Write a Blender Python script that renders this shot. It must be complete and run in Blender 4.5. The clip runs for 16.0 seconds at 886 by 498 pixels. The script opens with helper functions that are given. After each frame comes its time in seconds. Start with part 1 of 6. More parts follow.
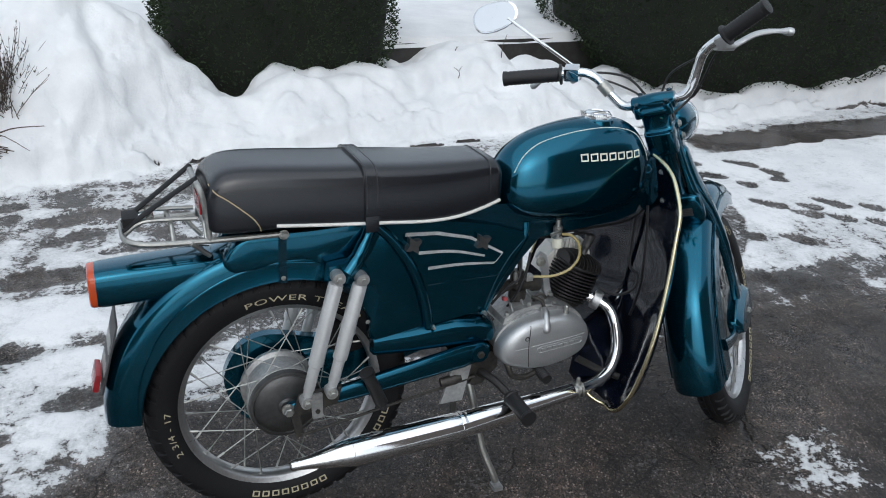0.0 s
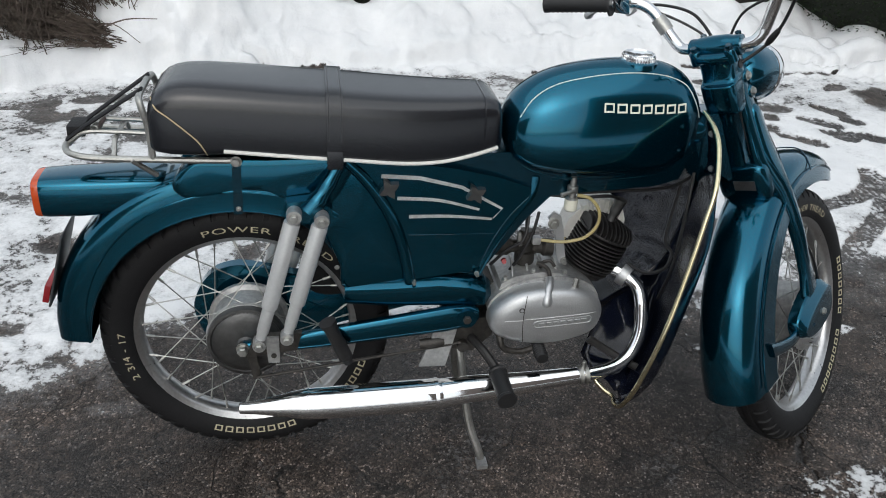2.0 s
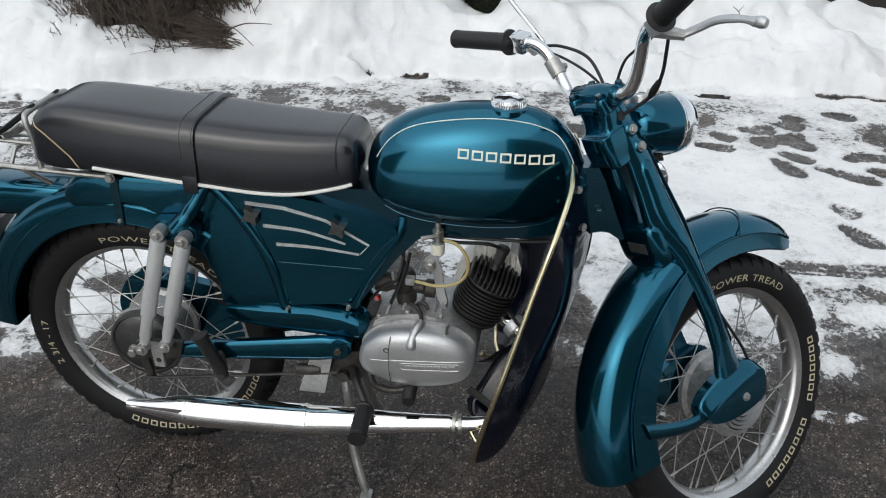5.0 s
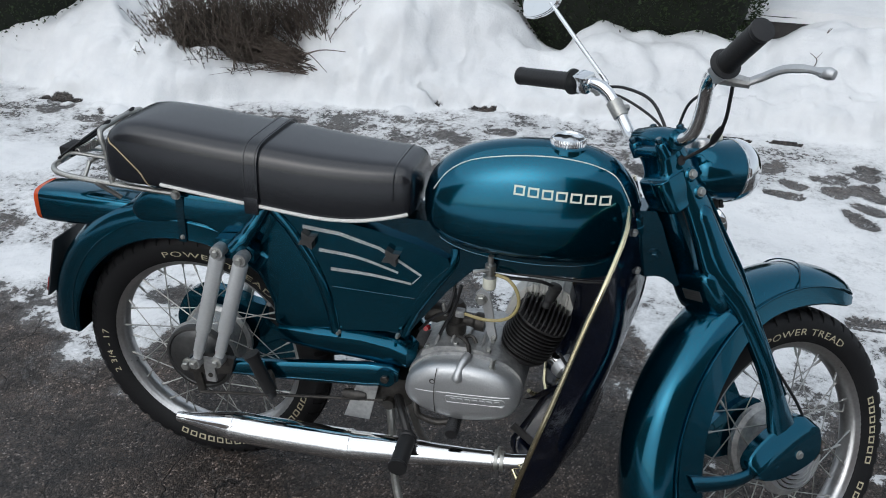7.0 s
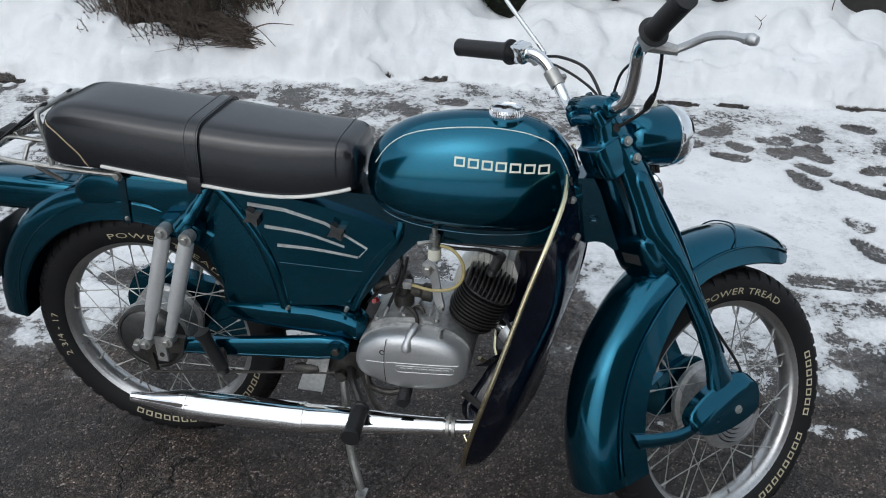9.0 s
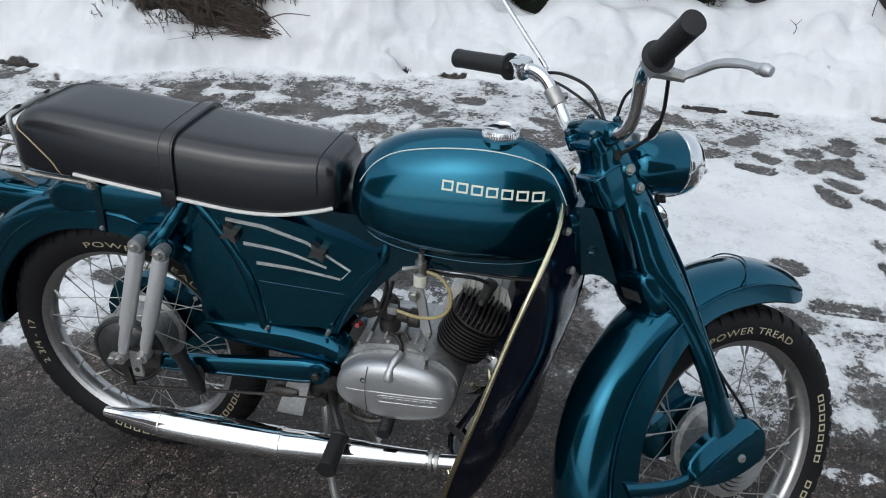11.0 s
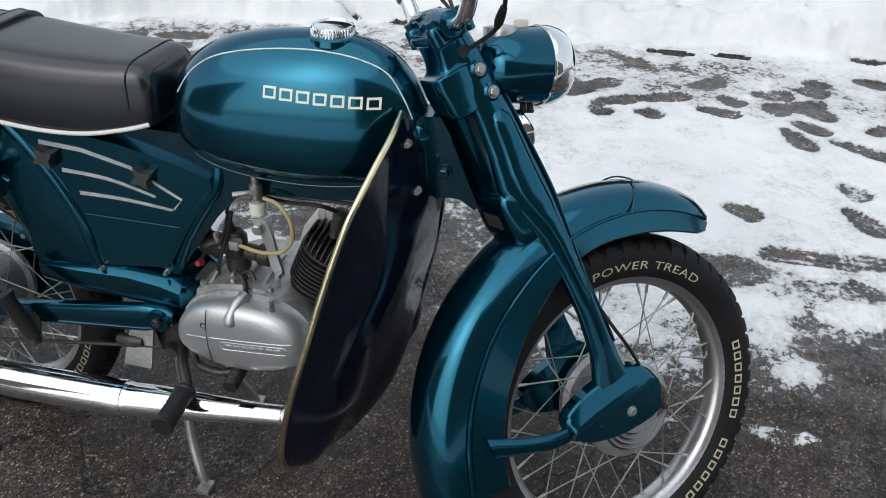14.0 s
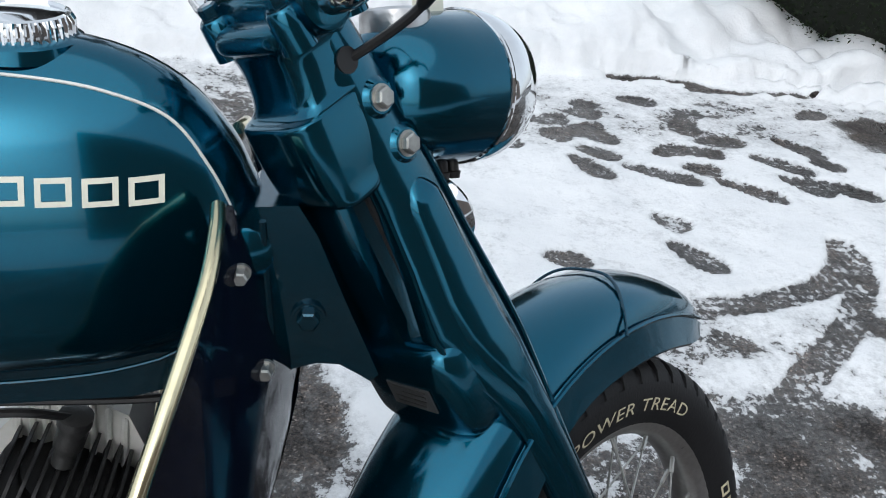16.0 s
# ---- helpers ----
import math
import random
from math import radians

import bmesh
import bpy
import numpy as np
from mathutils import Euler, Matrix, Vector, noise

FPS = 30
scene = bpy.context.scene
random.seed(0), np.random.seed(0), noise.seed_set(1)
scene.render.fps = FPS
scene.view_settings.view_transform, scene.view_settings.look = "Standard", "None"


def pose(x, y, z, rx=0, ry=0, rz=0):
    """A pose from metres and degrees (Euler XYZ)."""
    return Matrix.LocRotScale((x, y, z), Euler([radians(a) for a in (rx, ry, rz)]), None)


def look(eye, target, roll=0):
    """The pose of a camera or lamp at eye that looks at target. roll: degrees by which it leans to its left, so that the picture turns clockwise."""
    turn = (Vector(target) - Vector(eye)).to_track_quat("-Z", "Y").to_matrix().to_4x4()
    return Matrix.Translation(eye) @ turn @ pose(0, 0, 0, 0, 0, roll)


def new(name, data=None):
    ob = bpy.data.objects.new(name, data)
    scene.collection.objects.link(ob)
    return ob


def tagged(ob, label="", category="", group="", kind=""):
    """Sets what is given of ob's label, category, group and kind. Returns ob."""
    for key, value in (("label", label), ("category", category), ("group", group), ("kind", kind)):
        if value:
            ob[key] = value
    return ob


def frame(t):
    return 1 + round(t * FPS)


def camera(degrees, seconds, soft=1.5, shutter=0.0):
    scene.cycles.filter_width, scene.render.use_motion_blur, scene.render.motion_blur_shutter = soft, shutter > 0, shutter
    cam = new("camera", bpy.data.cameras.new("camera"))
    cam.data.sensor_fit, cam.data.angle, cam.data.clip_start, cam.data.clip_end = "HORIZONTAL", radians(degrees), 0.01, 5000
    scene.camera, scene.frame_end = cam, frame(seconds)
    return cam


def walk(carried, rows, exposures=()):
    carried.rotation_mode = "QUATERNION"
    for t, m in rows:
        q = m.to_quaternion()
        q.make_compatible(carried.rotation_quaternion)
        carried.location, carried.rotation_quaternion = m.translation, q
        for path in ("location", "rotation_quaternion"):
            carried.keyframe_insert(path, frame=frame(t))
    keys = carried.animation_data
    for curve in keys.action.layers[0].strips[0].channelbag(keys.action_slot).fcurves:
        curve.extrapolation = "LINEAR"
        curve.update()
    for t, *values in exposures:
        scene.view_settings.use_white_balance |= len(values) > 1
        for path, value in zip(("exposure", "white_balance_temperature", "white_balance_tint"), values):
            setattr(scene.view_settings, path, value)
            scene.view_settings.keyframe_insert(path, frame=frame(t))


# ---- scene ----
cam = camera(54.9, 16.0, 1.0)
PATH = [
    (0, (-0.347, -1.547, 1.404), (0.413, 0.094, 0.55), 3.3),
    (0.5, (-0.282, -1.481, 1.363), (0.455, 0.127, 0.43), 4.0),
    (1, (-0.196, -1.412, 1.35), (0.484, 0.193, 0.369), 4.0),
    (1.5, (-0.061, -1.401, 1.351), (0.463, 0.245, 0.342), 4.3),
    (2, (0.108, -1.44, 1.375), (0.441, 0.234, 0.332), 4.0),
    (2.5, (0.24, -1.416, 1.378), (0.468, 0.262, 0.315), 3.1),
    (3, (0.416, -1.368, 1.406), (0.527, 0.32, 0.339), 2.0),
    (3.5, (0.573, -1.353, 1.43), (0.494, 0.323, 0.342), 0.6),
    (4, (0.732, -1.381, 1.449), (0.53, 0.275, 0.346), 0.2),
    (4.2, (0.771, -1.395, 1.449), (0.555, 0.265, 0.354), 0.0),
    (6.3, (0.824, -1.38, 1.461), (0.586, 0.313, 0.422), 2.3),
    (6.5, (0.825, -1.385, 1.46), (0.548, 0.307, 0.431), 2.0),
    (7, (0.829, -1.388, 1.461), (0.464, 0.3, 0.452), 1.3),
    (7.5, (0.851, -1.393, 1.461), (0.501, 0.282, 0.426), 0.8),
    (8, (0.864, -1.393, 1.463), (0.567, 0.276, 0.401), 1.0),
    (8.5, (0.867, -1.398, 1.472), (0.596, 0.272, 0.406), 1.0),
    (10.8, (0.905, -1.315, 1.479), (0.578, 0.331, 0.39), 1.0),
    (11, (0.917, -1.259, 1.482), (0.581, 0.38, 0.386), 1.8),
    (11.5, (0.967, -1.179, 1.478), (0.528, 0.429, 0.372), 3.0),
    (12, (1.091, -1.182, 1.483), (0.523, 0.369, 0.356), 3.5),
    (12.5, (1.178, -1.175, 1.464), (0.538, 0.353, 0.344), 2.5),
    (13, (1.219, -1.157, 1.423), (0.602, 0.385, 0.308), 0.8),
    (13.5, (1.23, -1.124, 1.378), (0.719, 0.446, 0.25), -0.2),
    (14, (1.162, -1.076, 1.306), (0.793, 0.524, 0.163), 0.5),
    (14.5, (0.999, -0.99, 1.257), (0.854, 0.657, 0.132), 1.8),
    (15, (0.899, -0.855, 1.194), (0.977, 0.815, 0.096), 3.4),
    (15.5, (0.905, -0.667, 1.125), (1.109, 1.004, 0.045), 4.7),
    (16, (0.916, -0.507, 1.047), (1.238, 1.17, 0.006), 6.7),
]
walk(cam, [(t, look(eye, target, roll)) for t, eye, target, roll in PATH], [(0, 0.43, 6050, 8), (2, 0.52, 6350, 8), (4, 0.56, 6500, 8), (7, 0.36, 6080, 8), (11, 0.38, 6080, 8), (13, 0.46, 6180, 8), (14.5, 0.62, 6280, 8), (16, 0.63, 6080, 8)])

# ---------------------------------------------------------------- light
world = bpy.data.worlds.new("overcast")
scene.world = world
world.use_nodes = True
wn = world.node_tree
sky = wn.nodes.new("ShaderNodeTexSky")
sky.sky_type = "NISHITA"
sky.sun_disc = False
sky.sun_elevation = radians(38)
sky.sun_rotation = radians(200)
sky.air_density, sky.dust_density, sky.ozone_density = 1.0, 3.2, 1.2
cloud = wn.nodes.new("ShaderNodeHueSaturation")
cloud.inputs["Saturation"].default_value = 0.5
wn.links.new(sky.outputs[0], cloud.inputs["Color"])
# an even layer of cloud veils most of the clear sky
veil = wn.nodes.new("ShaderNodeMix")
veil.data_type = "RGBA"
veil.inputs[0].default_value = 0.6
veil.inputs[7].default_value = (3.9, 4.08, 4.22, 1)
wn.links.new(cloud.outputs[0], veil.inputs[6])
wn.links.new(veil.outputs[2], wn.nodes["Background"].inputs[0])
wn.nodes["Background"].inputs[1].default_value = 0.15

sun = new("sun", bpy.data.lights.new("sun", "SUN"))
sun.data.energy, sun.data.angle, sun.data.color = 0.6, radians(80), (1.0, 0.98, 0.95)
sun.matrix_basis = look((-1.0, -1.6, 5.0), (0, 0, 0))


# ---------------------------------------------------------------- materials
def material(name, colour, rough=0.5, metal=0.0, grain=40.0, vary=0.15, patch=4.0, bump=0.0, bump_scale=None,
             coat=0.0, rough_vary=0.15, second=None, spec=0.5, transmission=0.0, ior=1.45):
    """Principled surface with fine grain and broad patches in colour and gloss, and fine relief."""
    m = bpy.data.materials.new(name)
    m.use_nodes = True
    t = m.node_tree
    p = t.nodes["Principled BSDF"]
    co = t.nodes.new("ShaderNodeTexCoord")
    fine = t.nodes.new("ShaderNodeTexNoise")
    fine.inputs["Scale"].default_value, fine.inputs["Detail"].default_value = grain, 6
    broad = t.nodes.new("ShaderNodeTexNoise")
    broad.inputs["Scale"].default_value, broad.inputs["Detail"].default_value = patch, 4
    for n in (fine, broad):
        t.links.new(co.outputs["Object"], n.inputs["Vector"])
    both = t.nodes.new("ShaderNodeMath")
    both.operation = "MULTIPLY_ADD"
    both.inputs[1].default_value, both.inputs[2].default_value = 0.5, 0.0
    t.links.new(fine.outputs["Fac"], both.inputs[0])
    total = t.nodes.new("ShaderNodeMath")
    total.operation = "MULTIPLY_ADD"
    total.inputs[1].default_value = 0.5
    t.links.new(broad.outputs["Fac"], total.inputs[0])
    t.links.new(both.outputs[0], total.inputs[2])
    ramp = t.nodes.new("ShaderNodeValToRGB")
    a = [c * (1 - vary) for c in colour]
    b = [min(1, c * (1 + vary)) for c in (second or colour)]
    ramp.color_ramp.elements[0].position, ramp.color_ramp.elements[1].position = 0.3, 0.7
    ramp.color_ramp.elements[0].color, ramp.color_ramp.elements[1].color = (*a, 1), (*b, 1)
    t.links.new(total.outputs[0], ramp.inputs[0])
    t.links.new(ramp.outputs[0], p.inputs["Base Color"])
    r = t.nodes.new("ShaderNodeMapRange")
    r.inputs["To Min"].default_value, r.inputs["To Max"].default_value = max(0.0, rough * (1 - rough_vary)), min(1, rough * (1 + rough_vary))
    t.links.new(total.outputs[0], r.inputs["Value"])
    t.links.new(r.outputs[0], p.inputs["Roughness"])
    p.inputs["Metallic"].default_value = metal
    p.inputs["Specular IOR Level"].default_value = spec
    p.inputs["Coat Weight"].default_value, p.inputs["Coat Roughness"].default_value, p.inputs["Coat IOR"].default_value = coat, 0.03, 1.5
    p.inputs["Transmission Weight"].default_value, p.inputs["IOR"].default_value = transmission, ior
    if bump:
        rel = t.nodes.new("ShaderNodeTexNoise")
        rel.inputs["Scale"].default_value, rel.inputs["Detail"].default_value = bump_scale or grain * 3, 5
        t.links.new(co.outputs["Object"], rel.inputs["Vector"])
        bn = t.nodes.new("ShaderNodeBump")
        bn.inputs["Strength"].default_value, bn.inputs["Distance"].default_value = min(1, bump * 200), 0.004
        t.links.new(rel.outputs["Fac"], bn.inputs["Height"])
        t.links.new(bn.outputs[0], p.inputs["Normal"])
    return m


PAINT = material("teal_paint", (0.0018, 0.082, 0.136), 0.16, 0.94, 900, 0.05, 6, 0.0, None, 0.5, 0.2, (0.002, 0.092, 0.150))
PAINT_OLD = material("teal_paint_worn", (0.002, 0.048, 0.08), 0.24, 0.85, 250, 0.12, 9, 0.0003, 160, 0.8, 0.3)
NAVY = material("dark_blue_enamel", (0.0055, 0.010, 0.031), 0.1, 0.0, 60, 0.3, 7, 0.0, None, 0.7, 0.3, (0.006, 0.009, 0.020))
CHROME = material("chrome", (0.82, 0.83, 0.84), 0.06, 1.0, 120, 0.05, 12, 0.0, None, 0.0, 0.6)
BRASS = material("pale_brass_trim", (0.72, 0.64, 0.42), 0.2, 1.0, 90, 0.12, 14, 0.0, None, 0.0, 0.4)
ALLOY = material("cast_alloy", (0.52, 0.53, 0.54), 0.42, 0.8, 300, 0.12, 12, 0.0006, 260, 0.0, 0.25)
ALLOY_DULL = material("dull_alloy", (0.40, 0.405, 0.41), 0.5, 0.8, 120, 0.3, 22, 0.001, 220, 0.0, 0.25, (0.45, 0.45, 0.44))
RIM = material("brushed_rim", (0.52, 0.52, 0.52), 0.3, 0.95, 160, 0.18, 18, 0.0004, 200, 0.0, 0.3)
STEEL = material("zinc_steel", (0.42, 0.42, 0.40), 0.42, 0.9, 200, 0.25, 40, 0.0005, 300, 0.0, 0.3)
SILVER = material("silver_lacquer", (0.62, 0.63, 0.635), 0.42, 0.45, 200, 0.08, 10, 0.0003, 200, 0.2, 0.2)
VINYL = material("black_vinyl", (0.006, 0.0075, 0.011), 0.25, 0.0, 500, 0.15, 8, 0.0001, 420, 0.0, 0.15, None, 0.9)
RUBBER = material("tyre_rubber", (0.010, 0.010, 0.011), 0.6, 0.0, 150, 0.3, 14, 0.0008, 300, 0.0, 0.15, None, 0.3)
GRIP = material("grip_rubber", (0.016, 0.016, 0.017), 0.5, 0.0, 150, 0.2, 14, 0.0008, 300)
CABLE = material("black_cable", (0.012, 0.012, 0.013), 0.4, 0.0, 100, 0.2, 14)
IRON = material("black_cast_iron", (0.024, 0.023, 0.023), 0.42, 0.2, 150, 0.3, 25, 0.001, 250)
DRUM = material("dark_brake_alloy", (0.10, 0.10, 0.10), 0.42, 0.8, 90, 0.25, 20, 0.0008, 200, 0.0, 0.3)
GREASY = material("oily_dark_steel", (0.05, 0.048, 0.045), 0.45, 0.6, 120, 0.4, 30, 0.001, 200, 0.0, 0.3, (0.06, 0.055, 0.05))
WHITE = material("white_piping", (0.72, 0.71, 0.67), 0.4, 0.0, 120, 0.08, 20)
CREAM = material("cream_lettering", (0.72, 0.71, 0.6), 0.4, 0.0, 200, 0.06, 30)
TAN = material("tan_piping", (0.45, 0.36, 0.22), 0.5, 0.0, 200, 0.15, 30)
YELLOW = material("yellow_letter_paint", (0.5, 0.45, 0.31), 0.6, 0.0, 300, 0.25, 60)
LINES = material("worn_silver_decal", (0.5, 0.52, 0.52), 0.4, 0.3, 200, 0.3, 40)
ORANGE = material("orange_lens", (0.5, 0.065, 0.012), 0.2, 0.0, 80, 0.12, 20, 0.0, None, 0.4)
RED = material("red_lens", (0.26, 0.018, 0.022), 0.25, 0.0, 80, 0.2, 20, 0.0, None, 0.3)
HOSE = material("clear_yellow_hose", (0.40, 0.33, 0.15), 0.25, 0.0, 120, 0.15, 20, 0.0, None, 0.3)
GLASS = material("lamp_glass", (0.9, 0.92, 0.92), 0.04, 0.0, 60, 0.02, 8, 0.0, None, 0.0, 0.1, None, 0.5, 0.9)
MIRROR = material("mirror_silver", (0.9, 0.9, 0.9), 0.02, 1.0, 60, 0.01, 8, 0.0, None, 0.0, 0.1)
PLATE = material("grey_plate", (0.05, 0.052, 0.055), 0.5, 0.2, 100, 0.2, 20)
LEAF = material("yew_needles", (0.012, 0.022, 0.010), 0.6, 0.0, 9, 0.45, 2.5, 0.0, None, 0.0, 0.2, (0.028, 0.043, 0.019), 0.18)
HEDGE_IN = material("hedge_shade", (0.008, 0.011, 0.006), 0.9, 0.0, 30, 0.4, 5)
TWIG = material("dry_twigs", (0.04, 0.031, 0.026), 0.8, 0.0, 60, 0.4, 6, 0.0, None, 0.0, 0.1, (0.11, 0.085, 0.07))
DRY = material("dry_heather", (0.036, 0.034, 0.027), 0.85, 0.0, 40, 0.4, 5, 0.0, None, 0.0, 0.1, (0.085, 0.068, 0.052))
VERGE = material("unseen_verge_snow", (0.74, 0.75, 0.77), 0.7, 0.0, 30, 0.06, 3, 0.004, 20, 0.0, 0.1, (0.80, 0.81, 0.82))
STONE = material("dark_wet_stone", (0.03, 0.028, 0.026), 0.6, 0.0, 30, 0.5, 5, 0.003, 40)
CLADDING = material("brown_render", (0.17, 0.135, 0.115), 0.7, 0.0, 20, 0.3, 2)


def weathered(name, deep=0.0):
    """Wet asphalt with snow lying on it: thin snow breaks up into crumbs, deep snow covers all."""
    m = bpy.data.materials.new(name)
    m.use_nodes = True
    t = m.node_tree
    p = t.nodes["Principled BSDF"]
    link = t.links.new
    co = t.nodes.new("ShaderNodeTexCoord")

    def noise_tex(scale, detail=5, rough=0.6):
        n = t.nodes.new("ShaderNodeTexNoise")
        n.inputs["Scale"].default_value, n.inputs["Detail"].default_value, n.inputs["Roughness"].default_value = scale, detail, rough
        link(co.outputs["Object"], n.inputs["Vector"])
        return n.outputs["Fac"]

    def calc(op, a, b=0.0, c=0.0):
        n = t.nodes.new("ShaderNodeMath")
        n.operation = op
        for i, v in enumerate((a, b, c)):
            if isinstance(v, (int, float)):
                n.inputs[i].default_value = v
            else:
                link(v, n.inputs[i])
        return n.outputs[0]

    def step(v, a, b, lo=0.0, hi=1.0):
        n = t.nodes.new("ShaderNodeMapRange")
        n.interpolation_type = "SMOOTHSTEP"
        for k, x in (("From Min", a), ("From Max", b), ("To Min", lo), ("To Max", hi)):
            n.inputs[k].default_value = x
        link(v, n.inputs["Value"])
        return n.outputs[0]

    def ramp(fac, stops):
        n = t.nodes.new("ShaderNodeValToRGB")
        e = n.color_ramp.elements
        e[0].position, e[0].color = stops[0][0], (*stops[0][1], 1)
        e[1].position, e[1].color = stops[-1][0], (*stops[-1][1], 1)
        for pos, col in stops[1:-1]:
            x = e.new(pos)
            x.color = (*col, 1)
        link(fac, n.inputs[0])
        return n.outputs[0]

    def mix(fac, a, b, how="MIX"):
        n = t.nodes.new("ShaderNodeMix")
        n.data_type, n.blend_type = "RGBA", how
        for i, v in ((0, fac), (6, a), (7, b)):
            if isinstance(v, (int, float)):
                n.inputs[i].default_value = v
            elif isinstance(v, tuple):
                n.inputs[i].default_value = (*v, 1)
            else:
                link(v, n.inputs[i])
        return n.outputs[2]

    pos = t.nodes.new("ShaderNodeSeparateXYZ")
    link(co.outputs["Object"], pos.inputs[0])
    # chippings bound in tar, brown where they are worn
    stones = t.nodes.new("ShaderNodeTexVoronoi")
    stones.inputs["Scale"].default_value = 250
    link(co.outputs["Object"], stones.inputs["Vector"])
    grit = ramp(stones.outputs["Color"], [(0.15, (0.0105, 0.0093, 0.0085)), (0.55, (0.033, 0.0293, 0.0267)), (0.8, (0.070, 0.063, 0.057)), (0.97, (0.26, 0.25, 0.24))])
    broad = noise_tex(2.2, 6, 0.65)
    tone = ramp(broad, [(0.35, (0.50, 0.50, 0.51)), (0.62, (1.42, 1.25, 1.15))])
    col = mix(1.0, grit, tone, "MULTIPLY")
    col = mix(1.0, col, ramp(noise_tex(15, 8, 0.75), [(0.36, (0.45, 0.45, 0.45)), (0.5, (1.0, 1.0, 1.0)), (0.64, (1.75, 1.66, 1.58))]), "MULTIPLY")
    dust = calc("MULTIPLY", step(noise_tex(3.1, 7, 0.7), 0.52, 0.75), step(noise_tex(90, 3), 0.48, 0.6))
    col = mix(calc("MULTIPLY", dust, 0.3), col, (0.36, 0.36, 0.36))
    # cracks
    warp = t.nodes.new("ShaderNodeVectorMath")
    warp.operation = "MULTIPLY_ADD"
    wob = t.nodes.new("ShaderNodeTexNoise")
    wob.inputs["Scale"].default_value, wob.inputs["Detail"].default_value = 5, 5
    link(co.outputs["Object"], wob.inputs["Vector"])
    warp.inputs[1].default_value = (0.28, 0.28, 0)
    link(wob.outputs["Color"], warp.inputs[0])
    link(co.outputs["Object"], warp.inputs[2])
    cells = t.nodes.new("ShaderNodeTexVoronoi")
    cells.feature = "DISTANCE_TO_EDGE"
    cells.inputs["Scale"].default_value = 3.3
    link(warp.outputs[0], cells.inputs["Vector"])
    crack = calc("MULTIPLY", step(cells.outputs["Distance"], 0.014, 0.0), step(noise_tex(1.3, 3), 0.45, 0.6))
    col = mix(calc("MULTIPLY", crack, 0.8), col, (0.006, 0.006, 0.006))
    # snow: how thick it lies, broken up by crumbs at two scales
    crumbs = calc("ADD", calc("MULTIPLY", calc("SUBTRACT", noise_tex(11, 9, 0.75), 0.5), 3.0), calc("MULTIPLY", calc("SUBTRACT", noise_tex(62, 6, 0.8), 0.5), 3.0))
    laid = t.nodes.new("ShaderNodeAttribute")
    laid.attribute_name = "snow_depth"
    depth = calc("ADD", calc("MULTIPLY_ADD", laid.outputs["Fac"], 62.0, crumbs), deep)
    lies = calc("MULTIPLY", step(depth, 0.42, 0.53), step(pos.outputs["Y"], -0.7, -0.5))
    sheen = calc("MULTIPLY", step(depth, -0.7, 0.5, 0.0, 0.21), step(noise_tex(140, 4, 0.7), 0.3, 0.62, 0.35, 1.0))
    white = ramp(noise_tex(3.5, 8, 0.65), [(0.3, (0.70, 0.712, 0.725)), (0.62, (0.83, 0.835, 0.84))])
    thin = step(depth, 0.45, 1.5, 0.72, 1.0)
    white = mix(1.0, white, thin, "MULTIPLY")
    # slush film beside the bike; round its tail it also paints in wet sheen
    tail = calc("MULTIPLY", calc("MAXIMUM", calc("MULTIPLY_ADD", pos.outputs["X"], -1.0, -0.15), 0.0), 1.6)
    slush_sheen = step(calc("MULTIPLY_ADD", broad, 0.3, calc("ADD", pos.outputs["Y"], tail)), 0.3, 0.75)
    slush_sheen = calc("MULTIPLY", slush_sheen, step(pos.outputs["Y"], -0.55, -0.2))
    col = mix(calc("MAXIMUM", lies, calc("MULTIPLY", sheen, slush_sheen)), col, white)
    link(col, p.inputs["Base Color"])
    wet = step(noise_tex(1.7, 5), 0.38, 0.66, 0.16, 0.58)
    link(calc("MAXIMUM", wet, calc("MULTIPLY", lies, 0.65)), p.inputs["Roughness"])
    p.inputs["Specular IOR Level"].default_value = 0.3
    bare = calc("SUBTRACT", calc("ADD", calc("MULTIPLY", stones.outputs["Distance"], -0.5), calc("MULTIPLY", noise_tex(38, 6, 0.7), 1.3)), calc("MULTIPLY", crack, 1.5))
    grain = calc("ADD", calc("MULTIPLY", noise_tex(110, 6, 0.7), 0.7), calc("MULTIPLY", noise_tex(24, 5, 0.6), 1.4))
    swap = t.nodes.new("ShaderNodeMix")
    link(lies, swap.inputs[0])
    link(bare, swap.inputs[2])
    link(calc("ADD", grain, 0.6), swap.inputs[3])
    b = t.nodes.new("ShaderNodeBump")
    b.inputs["Strength"].default_value, b.inputs["Distance"].default_value = 0.7, 0.005
    link(swap.outputs[0], b.inputs["Height"])
    link(b.outputs[0], p.inputs["Normal"])
    return m


ASPHALT, SNOW, FRESH = weathered("wet_asphalt"), weathered("old_snow"), weathered("untouched_snow", 4.0)


# ---------------------------------------------------------------- mesh tools
def part(name, bm, mat, parent=None, label="", m=None, smooth=True, sharp=35):
    """Links a bmesh as one mesh object under a thing or under a part."""
    bmesh.ops.recalc_face_normals(bm, faces=bm.faces)
    if smooth:
        for f in bm.faces:
            f.smooth = True
        for e in bm.edges:
            if len(e.link_faces) == 2 and e.calc_face_angle(0) > radians(sharp):
                e.smooth = False
    data = bpy.data.meshes.new(name)
    bm.to_mesh(data)
    bm.free()
    data.materials.append(mat)
    ob = new(name, data)
    if parent:
        ob.parent = parent
    if m is not None:
        ob.matrix_basis = m
    if label:
        ob["label"] = label
    return ob


